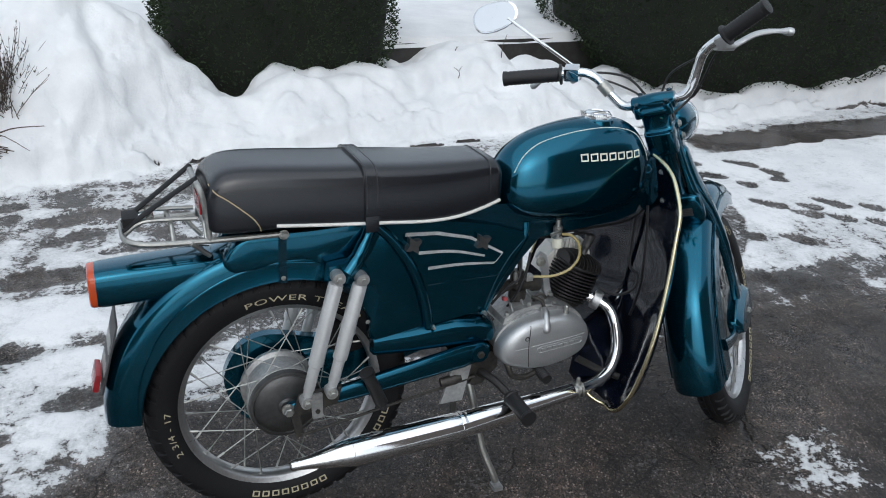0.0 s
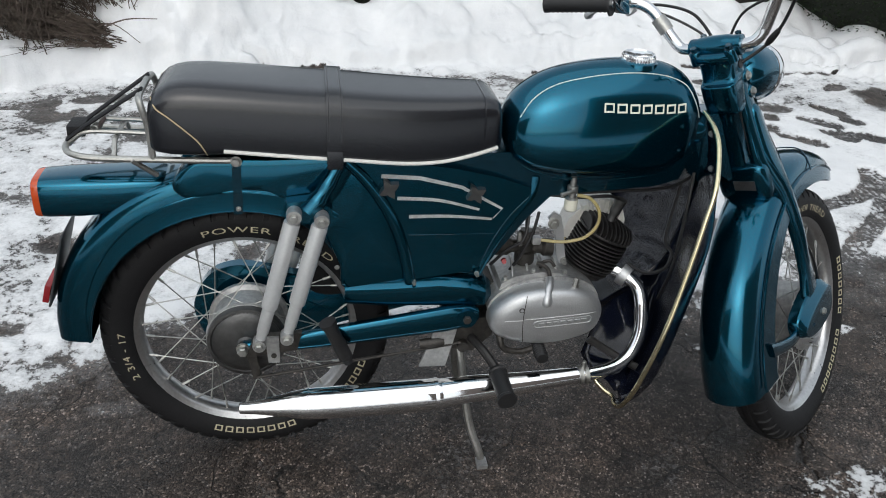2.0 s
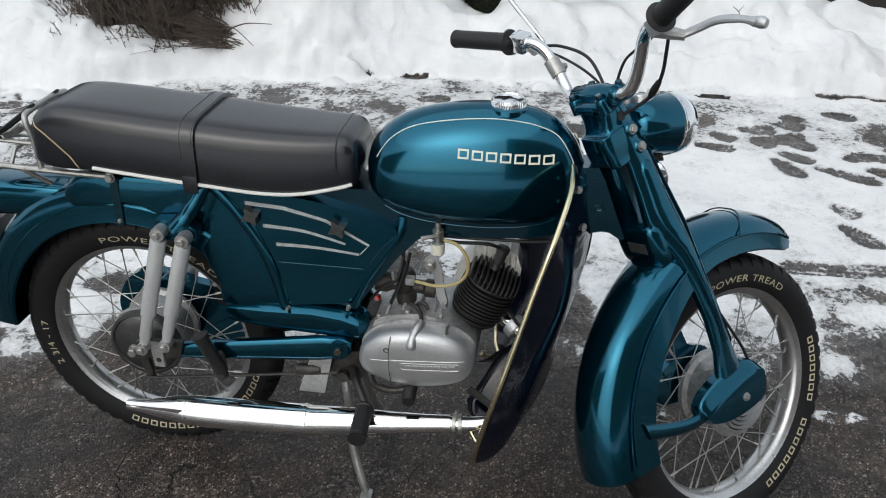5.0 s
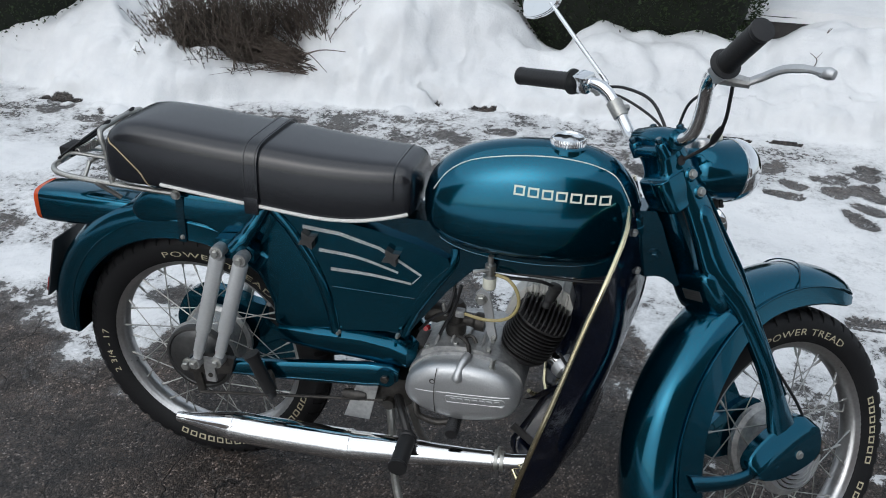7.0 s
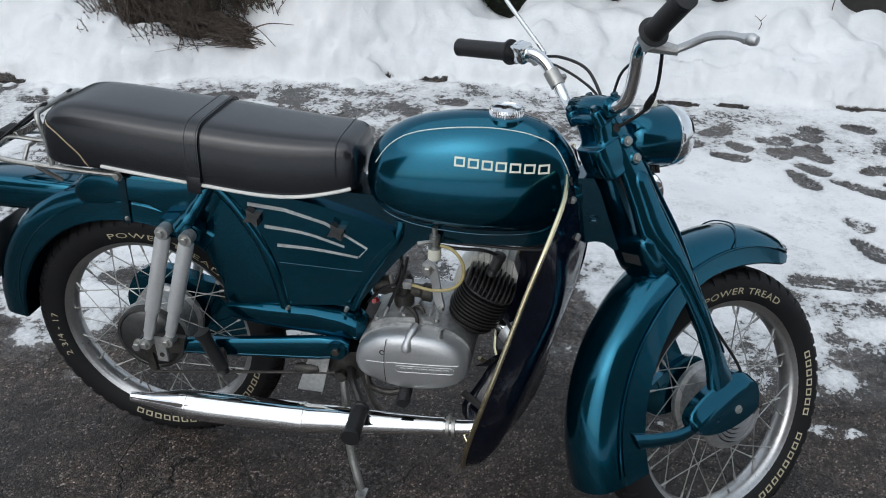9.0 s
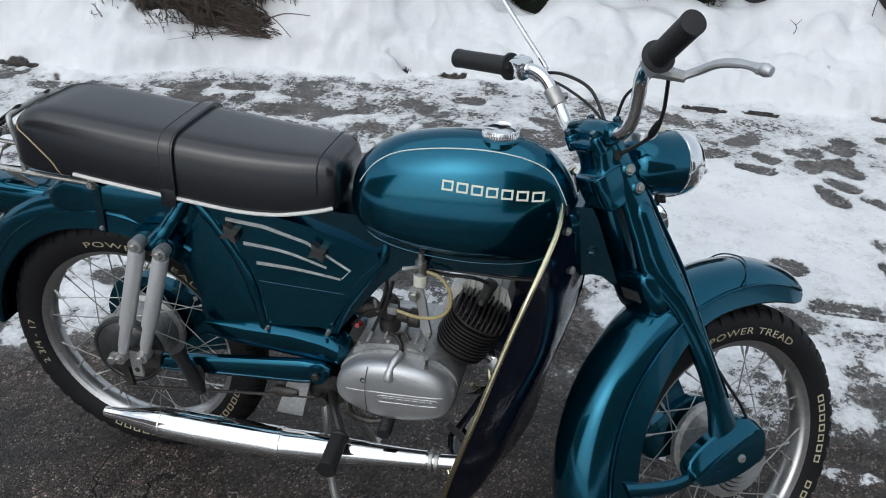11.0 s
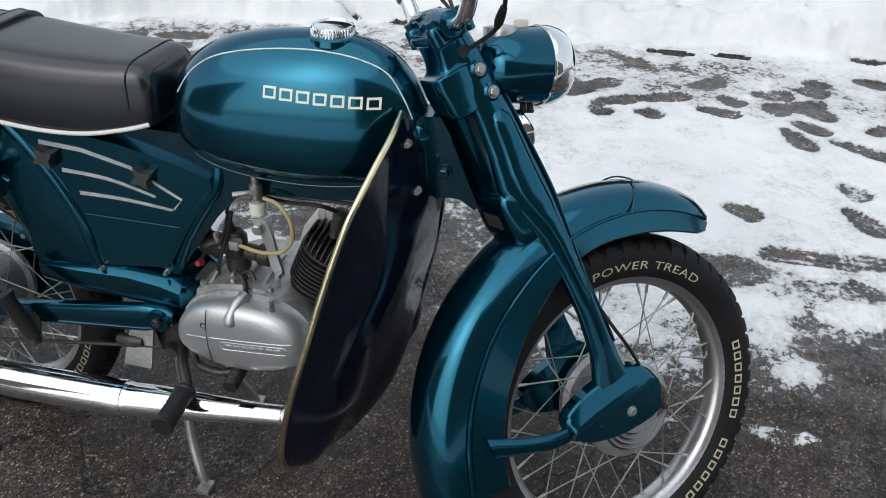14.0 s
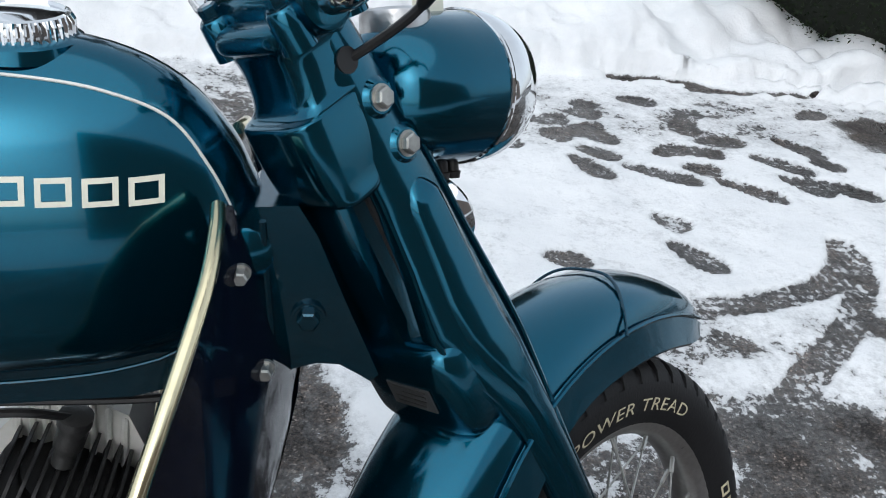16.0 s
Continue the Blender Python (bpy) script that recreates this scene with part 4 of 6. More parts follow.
for side in (-1, 1):
    part("trim_strip", tube([Vector((p.x, side * (curve_at(S_WIDE, p.x) + 0.0015), p.z)) for p in smooth_path([(x, 0, z) for x, z in trim], 8)], 0.0036, 8), WHITE, seat, "bright trim strip along the lower edge")
    pipe = [(-0.1295, 0.812), (-0.120, 0.800), (-0.100, 0.786), (-0.076, 0.766), (-0.055, 0.746), (-0.045, 0.730), (-0.041, 0.718)]
    skin = []
    for x, z in pipe:
        flank = [p for p in seat_ring(x, 0.0012) if p.y < -0.02]
        p = min(flank, key=lambda v: abs(v.z - z))
        skin.append(Vector((x, -side * p.y, z)))
    part("piping", tube(smooth_path(skin, 6), 0.0013, 6), TAN, seat, "tan piping round the tail")
    edge = [p for p in seat_ring(0.447, 0.0006) if p.y * side > -0.001 and p.z > 0.74]
    edge.sort(key=lambda v: math.atan2(v.z - 0.74, abs(v.y)))
    part("seam", tube(edge, 0.0012, 6), VINYL, seat)
badge = block(0.004, 0.075, 0.03, (-0.1435, 0, 0.758), 0.001)
part("badge", badge, RED, seat, "small red maker's plate")


# ---- rear mudguard and tail
def guard_ring(angle, centre, edge_r, crown_r, half, swell=0.8, lip=0.004):
    """Cross-section of a deep mudguard at an angle round the axle."""
    mid_r = edge_r + (crown_r - edge_r) * 0.45
    pts = [(edge_r, -half + 0.001), (edge_r + 0.003, -half - lip * 0.4), (edge_r + (mid_r - edge_r) * 0.5, -half), (mid_r, -half + 0.001), (mid_r + 0.002, -half + 0.004)]
    for k in range(1, 12):
        a = math.pi * k / 12
        pts.append((mid_r + 0.004 + (crown_r - mid_r - 0.004) * math.sin(a) ** swell, -(half - 0.005) * math.cos(a)))
    pts += [(r, -h) for r, h in reversed(pts[:5])]
    inner = [(r - 0.0025 if 4 < i < 16 else r, h * 0.965) for i, (r, h) in enumerate(pts)]
    ring = pts + inner[::-1]
    c, s = math.cos(radians(angle)), math.sin(radians(angle))
    return [Vector((centre[0] + r * c, h, centre[1] + r * s)) for r, h in ring]


def rear_ring(angle, crown, half):
    """Cross-section of the rear mudguard: flat valance, soft shoulder, low crown."""
    fold = curve_at([(62, 0.335), (100, 0.334), (130, 0.326), (155, 0.312), (176, 0.3005)], angle)
    grow = (crown - fold) / 0.037
    pts = [(0.295, half - 0.001), (0.2962, half + 0.0008), (0.2975, half + 0.0006), (fold - 0.002, half), (fold - 0.0003, half - 0.0015)]
    pts += [(fold + grow * r, half * k) for r, k in ((0.006, 0.965), (0.016, 0.935), (0.025, 0.87), (0.031, 0.75), (0.0345, 0.56), (0.0365, 0.3), (0.037, 0.0))]
    pts = [(r, -h) for r, h in pts] + [(r, h) for r, h in reversed(pts[:-1])]
    ring = pts + [(r - 0.0025, h * 0.96) for r, h in reversed(pts)]
    c, s = math.cos(radians(angle)), math.sin(radians(angle))
    return [Vector((r * c, h, 0.3 + r * s)) for r, h in ring]


rows = []
for k in range(43):
    a = 177.5 - k * 2.87
    rows.append(rear_ring(a, curve_at([(50, 0.372), (90, 0.376), (130, 0.374), (160, 0.369), (181, 0.360)], a), curve_at([(50, 0.066), (120, 0.064), (165, 0.062), (181, 0.056)], a)))
mudguard = part("rear_mudguard", loft(rows), PAINT, bike, "deep teal steel rear mudguard")
for side in (-1, 1):
    part("crease", tube([(r * math.cos(radians(a)), side * curve_at([(62, 0.0640), (120, 0.0635), (165, 0.0620), (178, 0.0575)], a), 0.3 + r * math.sin(radians(a))) for a, r in ((a, curve_at([(62, 0.335), (100, 0.334), (130, 0.326), (155, 0.312), (176, 0.298)], a)) for a in np.linspace(176, 62, 40))], 0.0014, 6), PAINT, mudguard, "pressed swage line")
for side in (-1, 1):
    hump = [(-0.112, 0.645), (-0.09, 0.680), (-0.05, 0.697), (0.06, 0.699), (0.205, 0.697), (0.20, 0.640), (0.165, 0.595), (0.12, 0.605), (0.07, 0.630), (0.0, 0.638), (-0.06, 0.630), (-0.095, 0.622)]
    part("saddle_panel", domed(hump, side * 0.030, side * 0.0645, 0.004), PAINT, mudguard, "bulged teal panel below the seat", sharp=50)
part("guard_strap", prism([(-0.006, 0.592), (0.010, 0.592), (0.012, 0.69), (-0.004, 0.69)], -0.0695, -0.062, 0.002), PAINT_OLD, mudguard)
for z in (0.603,):
    part("screw", hexagon((0.003, -0.069, z), (0.003, -0.074, z), 0.004), STEEL, mudguard, smooth=False)

tail_rows = []
for x, top, low, w in ((-0.345, 0.648, 0.572, 0.043), (-0.335, 0.650, 0.571, 0.0445), (-0.28, 0.653, 0.573, 0.047), (-0.22, 0.655, 0.578, 0.049), (-0.18, 0.656, 0.588, 0.05), (-0.14, 0.655, 0.6, 0.048), (-0.10, 0.65, 0.615, 0.04)):
    ring = []
    for k in range(28):
        a = 2 * math.pi * k / 28
        c, s = math.cos(a), math.sin(a)
        ring.append((x, -w * math.copysign(abs(c) ** 0.5, c), (top + low) / 2 + (top - low) / 2 * math.copysign(abs(s) ** 0.5, s)))
    tail_rows.append(ring)
tail = part("tail_housing", loft(tail_rows), PAINT, bike, "teal tail lamp housing")
lens = []
for x, g in ((-0.3445, 1.0), (-0.352, 1.0), (-0.357, 0.96), (-0.359, 0.88)):
    lens.append([(x, p[1] * g, 0.61 + (p[2] - 0.61) * g) for p in tail_rows[0]])
part("tail_lens", loft(lens), ORANGE, tail, "orange tail lamp lens")
part("screw", hexagon((-0.16, -0.049, 0.617), (-0.16, -0.053, 0.617), 0.004), STEEL, tail, smooth=False)
plate_m = pose(-0.338, 0, 0.468, 0, 16, 0)
plate = part("number_plate", block(0.004, 0.11, 0.15, (0, 0, 0), 0.0015), PLATE, bike, "dark grey number plate bracket", plate_m)
for y, z in ((0.0, 0.02), (0.0, -0.03)):
    part("plate_bar", block(0.0016, 0.08, 0.026, (-0.0028, y, z), 0.0), ALLOY_DULL, plate, "plain bar", smooth=False)
part("reflector", block(0.012, 0.07, 0.038, (-0.012, 0, -0.062), 0.003), RED, plate, "red reflector")

# ---- pressed frame body between seat and engine
spine = [(0.05, 0.62), (0.09, 0.575), (0.15, 0.53), (0.19, 0.47), (0.2, 0.42), (0.46, 0.43), (0.49, 0.475), (0.55, 0.56), (0.595, 0.61), (0.66, 0.616), (0.80, 0.627), (0.85, 0.642), (0.87, 0.70), (0.5, 0.70), (0.06, 0.705)]
def drawn_in(bm):
    """Brings a flank in by a fifth, and further towards the front."""
    for v in bm.verts:
        v.co.y *= 0.81 * (1 - 0.6 * max(0.0, v.co.x - 0.25))
    return bm


body = part("frame_body", prism(spine, -0.045, 0.045, 0.012, 3), PAINT_OLD, bike, "teal pressed steel frame body")
for side in (-1, 1):
    y0, y1 = (-0.083, -0.04) if side < 0 else (0.04, 0.083)
    cover = [(0.205, 0.695), (0.30, 0.690), (0.40, 0.675), (0.485, 0.655), (0.548, 0.632), (0.553, 0.615), (0.53, 0.58), (0.50, 0.535), (0.475, 0.49), (0.455, 0.455), (0.325, 0.44), (0.318, 0.49), (0.30, 0.54), (0.275, 0.595), (0.245, 0.645)]
    panel = part("side_cover", drawn_in(prism(cover, y0, y1, 0.012, 4)), PAINT, bike, "teal tool box side cover with worn stripes")
    rear_panel = [(0.13, 0.70), (0.225, 0.695), (0.255, 0.64), (0.285, 0.58), (0.31, 0.50), (0.32, 0.43), (0.20, 0.415), (0.185, 0.47), (0.165, 0.52), (0.14, 0.56), (0.105, 0.59)]
    part("rear_side_panel", domed(rear_panel, side * 0.035, side * 0.0600, 0.004), PAINT, bike, "teal inner side panel")
    rib = smooth_path([(0.19, side * 0.075, 0.70), (0.235, side * 0.078, 0.655), (0.28, side * 0.08, 0.585), (0.308, side * 0.08, 0.51), (0.323, side * 0.08, 0.435)], 8)
    part("rib", drawn_in(tube(rib, 0.012, 12)), PAINT, panel, "rounded pressed rib")
    rib = smooth_path([(0.56, side * 0.066, 0.65), (0.555, side * 0.072, 0.615), (0.52, side * 0.072, 0.56), (0.485, side * 0.07, 0.5), (0.46, side * 0.068, 0.44)], 8)
    part("rib", drawn_in(tube(rib, 0.009, 12)), PAINT, panel, "rounded pressed rib")
    for line in ([(0.262, 0.664), (0.335, 0.658), (0.415, 0.637), (0.497, 0.589), (0.480, 0.569)], [(0.293, 0.618), (0.373, 0.611), (0.452, 0.589)], [(0.316, 0.579), (0.395, 0.577), (0.478, 0.568)]):
        pts = smooth_path([(x, side * 0.0834, z) for x, z in line], 6) if len(line) == 3 else [Vector((x, side * 0.0834, z)) for x, z in line]
        n = len(pts)
        rows = []
        for i, p in enumerate(pts):
            w = 0.0038 * (1 - 0.35 * i / n) if len(line) == 3 else (0.0042, 0.004, 0.0034, 0.0026, 0.0014)[i]
            d = (pts[min(i + 1, n - 1)] - pts[max(i - 1, 0)]).normalized()
            s = Vector((-d.z, 0, d.x)) * w
            rows.append([p + s, p - s])
        part("decal_line", drawn_in(loft(rows, closed=False)), LINES, panel, "worn silver stripe", smooth=False)
    part("crease", drawn_in(tube([(x, side * 0.0832, 0.540 - 0.02 * (x - 0.3)) for x in np.linspace(0.318, 0.485, 12)], 0.0008, 6)), PAINT_OLD, panel)
    part("crease", drawn_in(tube(smooth_path([(0.548, side * 0.0832, 0.612), (0.515, side * 0.0832, 0.575), (0.485, side * 0.0832, 0.525), (0.462, side * 0.0832, 0.47)], 5), 0.001, 6)), PAINT_OLD, panel)
    for x, z in ((0.276, 0.643), (0.441, 0.627)):
        star = []
        for k in range(16):
            a = math.pi * k / 8 + 0.5
            r = (0.0205, 0.0135, 0.0098, 0.0135)[k % 4]
            star.append((x + r * math.cos(a), z + r * math.sin(a)))
        part("star_knob", drawn_in(prism(star, side * 0.083, side * 0.106, 0.003)), DRUM, panel, "worn metal star knob")
    # lower sill flaring out over the swing arm, and its flat face
    sill = []
    for x, top, low, out in ((0.195, 0.43, 0.385, 0.064), (0.28, 0.436, 0.384, 0.074), (0.38, 0.443, 0.384, 0.079), (0.44, 0.437, 0.382, 0.080), (0.475, 0.425, 0.38, 0.078), (0.49, 0.41, 0.385, 0.062)):
        sill.append([(x, side * 0.03, top + 0.006), (x, side * out * 0.8, top), (x, side * out * 0.97, top - 0.012), (x, side * out, low + 0.012), (x, side * (out - 0.006), low), (x, side * 0.03, low - 0.004)])
    part("sill", bevel(loft(sill), 0.003), PAINT, bike, "flared teal lower sill")
    for x, z in ((0.18, 0.473), (0.33, 0.437), (0.455, 0.452)):
        part("screw", hexagon((x, side * 0.066, z), (x, side * (0.067 if x < 0.2 else 0.078), z), 0.004), STEEL, body, smooth=False)
    # swing arm
    arm = []
    for x, z, h, y in ((-0.004, 0.306, 0.014, 0.083), (0.06, 0.314, 0.016, 0.085), (0.15, 0.325, 0.021, 0.085), (0.30, 0.345, 0.025, 0.084), (0.40, 0.358, 0.028, 0.083), (0.445, 0.363, 0.024, 0.081), (0.462, 0.365, 0.012, 0.079)):
        arm.append([(x, side * y + 0.011 * math.copysign(abs(math.cos(t)) ** 0.6, math.cos(t)), z + h * math.copysign(abs(math.sin(t)) ** 0.6, math.sin(t))) for t in (2 * math.pi * k / 16 for k in range(16))])
    swing = part("swing_arm", loft(arm), PAINT, bike, "teal pressed swing arm")
    part("pivot_bolt", hexagon((0.437, side * 0.094, 0.363), (0.437, side * 0.104, 0.363), 0.009), GREASY, swing, smooth=False)
    part("pivot_washer", rod((0.437, side * 0.089, 0.363), (0.437, side * 0.097, 0.363), [(0, 0), (0.022, 0), (0.02, 1), (0, 1)], 28), PAINT, swing)
    part("axle_nut", hexagon((-0.005, side * 0.092, 0.310), (-0.005, side * 0.110, 0.310), 0.0105), STEEL, swing, smooth=False)
    # twin shock absorbers
    for top, low in (((0.103, 0.110, 0.608), (0.029, 0.114, 0.336)), ((0.152, 0.112, 0.600), (0.082, 0.118, 0.352))):
        p, q = Vector((top[0], side * top[1], top[2])), Vector((low[0], side * low[1], low[2]))
        shock = part("shock_absorber", rod(q, p, [(0, 0.03), (0.0095, 0.04), (0.0105, 0.09), (0.0118, 0.10), (0.0122, 0.29), (0.0152, 0.30), (0.0155, 0.31), (0.0155, 0.93), (0.0148, 0.95), (0.011, 0.955), (0, 0.955)], 28), SILVER, bike, "silver lacquered shock absorber tube")
        for end, r in ((p, 0.0135), (q, 0.0125)):
            part("eye", lathe([(0.006, -0.013), (r, -0.013), (r + 0.0005, -0.009), (r + 0.0005, 0.009), (r, 0.013), (0.006, 0.013)], end, sides=24), ALLOY_DULL, shock, "rubber bushed eye")
            part("bolt", hexagon(end + Vector((0, side * 0.012, 0)), end + Vector((0, side * 0.021, 0)), 0.0075), STEEL, shock, smooth=False)
    part("shock_mount", tube(smooth_path([(0.192, side * 0.066, 0.705), (0.172, side * 0.078, 0.668), (0.148, side * 0.088, 0.630), (0.128, side * 0.094, 0.606)], 5), [0.013] * 6 + [0.015] * 4 + [0.018] * 6, 14), PAINT, bike, "teal upper shock mount")
    part("mount_plate", prism([(0.085, 0.588), (0.168, 0.583), (0.172, 0.612), (0.14, 0.632), (0.09, 0.626)], side * 0.070, side * 0.097, 0.008, 3), PAINT, bike)
    part("lower_bracket", prism([(0.0, 0.296), (0.10, 0.31), (0.11, 0.35), (0.02, 0.345)], side * 0.093, side * 0.104, 0.003), GREASY, bike)
    tab = part("axle_tab", prism([(0.040, 0.345), (0.066, 0.345), (0.066, 0.286), (0.044, 0.286)], side * 0.104, side * 0.110, 0.002), ALLOY_DULL, bike, "bare alloy lug below the shock absorbers")
    part("tab_hole", rod((0.055, side * 0.108, 0.303), (0.055, side * 0.1112, 0.303), [(0, 0), (0.0055, 0), (0.0055, 1), (0, 1)], 14), GREASY, tab)

# chain case on the far side
chain = [(p.x, p.z) for p in smooth_path([(-0.112, 0, 0.30), (-0.104, 0, 0.35), (-0.072, 0, 0.396), (-0.02, 0, 0.413), (0.04, 0, 0.404), (0.14, 0, 0.386), (0.46, 0, 0.40), (0.46, 0, 0.34), (0.12, 0, 0.245), (0.05, 0, 0.20), (-0.02, 0, 0.188), (-0.08, 0, 0.22)], 4, True)]
part("chain_case", prism(chain, 0.058, 0.082, 0.006, 3), PAINT, bike, "teal pressed chain case")
splash = [(p.x, p.z) for p in smooth_path([(0.075, 0, 0.545), (0.13, 0, 0.565), (0.20, 0, 0.53), (0.23, 0, 0.45), (0.22, 0, 0.365), (0.17, 0, 0.345), (0.125, 0, 0.362), (0.128, 0, 0.42), (0.105, 0, 0.49)], 3, True)]
part("splash_guard", prism(splash, 0.042, 0.052, 0.003), RUBBER, bike, "black inner splash guard")

# ---- luggage rack
rack = part("luggage_rack", tube(smooth_path([(0.005, -0.075, 0.70), (-0.10, -0.075, 0.702), (-0.22, -0.075, 0.706), (-0.265, -0.069, 0.71), (-0.285, -0.045, 0.713), (-0.287, 0, 0.713), (-0.285, 0.045, 0.713), (-0.265, 0.069, 0.71), (-0.22, 0.075, 0.706), (-0.10, 0.075, 0.702), (0.005, 0.075, 0.70)], 6), 0.0058, 10), STEEL, bike, "weathered bare tube luggage rack")
part("hoop", tube(smooth_path([(-0.135, -0.075, 0.702), (-0.138, -0.074, 0.76), (-0.146, -0.075, 0.803), (-0.15, -0.05, 0.812), (-0.15, 0.05, 0.812), (-0.146, 0.075, 0.803), (-0.138, 0.074, 0.76), (-0.135, 0.075, 0.702)], 6), 0.0058, 10), STEEL, rack, "upright tube hoop")
for y in (-0.032, 0.032):
    part("slat_bar", tube(smooth_path([(-0.15, y, 0.735), (-0.20, y, 0.738), (-0.25, y, 0.738), (-0.275, y * 0.9, 0.722), (-0.283, y * 0.8, 0.713)], 5), 0.0045, 8), STEEL, rack)
for x in (-0.14, -0.20):
    part("cross_bar", tube([(x, -0.074, 0.704), (x, -0.05, 0.73), (x, 0.05, 0.73), (x, 0.074, 0.704)], 0.0045, 8), STEEL, rack)
part("clamp_spring", tube([(-0.235 + 0.006 * math.cos(k * 0.9), -0.035 + 0.001 * k, 0.742 + 0.008 * math.sin(k * 0.9)) for k in range(70)], 0.0016, 6), STEEL, rack, "coiled clamp spring")
for y in (-0.045, 0.045):
    part("rack_strap", tube(smooth_path([(-0.148, y, 0.819), (-0.19, y * 0.8, 0.790), (-0.25, y * 0.6, 0.748), (-0.285, y * 0.5, 0.722)], 6), 0.0035, 8, flat=3.2), RUBBER, rack, "black rubber luggage strap")
part("strap_clip", block(0.03, 0.05, 0.02, (-0.27, 0, 0.735), 0.004), RUBBER, rack)
for side in (-1, 1):
    part("bolt", hexagon((0.005, side * 0.079, 0.70), (0.005, side * 0.088, 0.70), 0.008), STEEL, rack, smooth=False)
    part("stay", tube([(-0.17, side * 0.08, 0.704), (-0.135, side * 0.055, 0.665)], 0.005, 8), STEEL, rack)

# ---- steering head and fork, in the fork's own axes (z up the steering axis)
gusset = part("head_gusset", prism([(0.845, 0.700), (0.870, 0.655), (0.896, 0.628), (0.902, 0.631), (0.910, 0.641), (0.927, 0.646), (0.943, 0.645), (0.956, 0.637), (0.966, 0.630), (0.972, 0.636), (0.945, 0.70), (0.925, 0.75), (0.912, 0.772), (0.884, 0.770), (0.86, 0.74)], -0.030, 0.030, 0.006, 3), PAINT_OLD, bike, "teal steering head gusset")
part("backbone", tube([(0.84, 0, 0.733), (0.880, 0, 0.733), (0.892, 0, 0.733), (0.900, 0, 0.733), (0.904, 0, 0.733)], [0.037, 0.037, 0.034, 0.026, 0.012], 28), PAINT, bike, "teal frame backbone tube")
part("bolt_washer", rod((0.920, -0.029, 0.687), (0.920, -0.0335, 0.687), [(0, 0), (0.0125, 0), (0.012, 1), (0, 1)], 24), PAINT_OLD, gusset)
part("head_bolt", hexagon((0.920, -0.033, 0.687), (0.920, -0.040, 0.687), 0.008), PAINT_OLD, gusset, smooth=False)
part("gusset_fold", tube([(0.889, -0.0305, 0.76), (0.893, -0.0305, 0.70), (0.897, -0.0305, 0.64)], 0.0025, 8), PAINT_OLD, gusset)
part("head_tube", rod(FORK @ Vector((0, 0, 0.43)), FORK @ Vector((0, 0, 0.62)), [(0, 0), (0.03, 0), (0.03, 0.12), (0.026, 0.16), (0.026, 0.84), (0.031, 0.88), (0.031, 1), (0, 1)], 28), PAINT_OLD, bike, "teal steering head tube")


def pressed(rows, steps=4, power=4.5, count=40):
    """Rows of z, rear x, front x, half-width, glided over: a deep-drawn box with round corners."""
    one = smooth_path([(z, a, b) for z, a, b, w in rows], steps)
    two = smooth_path([(z, w, 0) for z, a, b, w in rows], steps)
    rings = []
    for p, q in zip(one, two):
        ring = []
        for k in range(count):
            c, s = math.cos(2 * math.pi * k / count), math.sin(2 * math.pi * k / count)
            ring.append(((p.y + p.z) / 2 + (p.z - p.y) / 2 * math.copysign(abs(c) ** (2 / power), c), q.y * math.copysign(abs(s) ** (2 / power), s), p.x))
        rings.append(ring)
    return loft(rings)


yoke = part("top_yoke", pressed([(0.566, -0.030, -0.004, 0.030), (0.570, -0.042, -0.002, 0.034), (0.580, -0.047, 0.008, 0.0335), (0.605, -0.049, 0.014, 0.0345), (0.624, -0.0485, 0.017, 0.0345), (0.6300, -0.0480, 0.018, 0.0345), (0.6318, -0.0455, 0.019, 0.0338),
                                 (0.6335, -0.0385, 0.020, 0.0345), (0.640, -0.0325, 0.021, 0.0335), (0.655, -0.0295, 0.024, 0.034), (0.668, -0.0300, 0.028, 0.0345), (0.674, -0.0315, 0.030, 0.038), (0.677, -0.0345, 0.034, 0.042), (0.684, -0.0345, 0.035, 0.043), (0.690, -0.030, 0.032, 0.044), (0.692, -0.022, 0.026, 0.04)]), PAINT, bike, "teal pressed upper fork yoke", FORK, sharp=70)
clamp = part("bar_clamp", rod((0, -0.0505, 0.692), (0, 0.0505, 0.692), [(0, 0), (0.015, 0), (0.0185, 0.01), (0.0195, 0.05), (0.0195, 0.16), (0.0215, 0.24), (0.0225, 0.5), (0.0215, 0.76), (0.0195, 0.84), (0.0195, 0.95), (0.0185, 0.99), (0.015, 1), (0, 1)], 36), PAINT, yoke, "teal handlebar clamp cap")
for x in (-0.021, 0.024):
    for y in (-0.034, 0.034):
        part("clamp_boss", rod((x, y, 0.672), (x * 1.08, y, 0.698), [(0, 0), (0.0118, 0), (0.0112, 0.6), (0.0105, 0.92), (0.009, 1), (0, 1)], 22), PAINT, yoke)
        part("clamp_bolt", hexagon((x * 1.08, y, 0.697), (x * 1.12, y, 0.707), 0.0065), PAINT_OLD, yoke, smooth=False)
lower = part("bottom_yoke", pressed([(0.352, -0.022, 0.010, 0.034), (0.358, -0.034, 0.018, 0.046), (0.370, -0.043, 0.026, 0.053), (0.395, -0.0455, 0.030, 0.054), (0.422, -0.0450, 0.030, 0.052), (0.436, -0.043, 0.028, 0.049), (0.443, -0.038, 0.022, 0.044), (0.446, -0.030, 0.016, 0.036)]), PAINT, bike, "teal lower fork yoke", FORK, sharp=70)
tag = part("type_plate", bevel(block(0.0012, 0.044, 0.022, (0, 0, 0), 0), 0.0004), PLATE, bike, "small engraved type plate", FORK @ pose(-0.0461, -0.008, 0.404, 0, 1, 0))
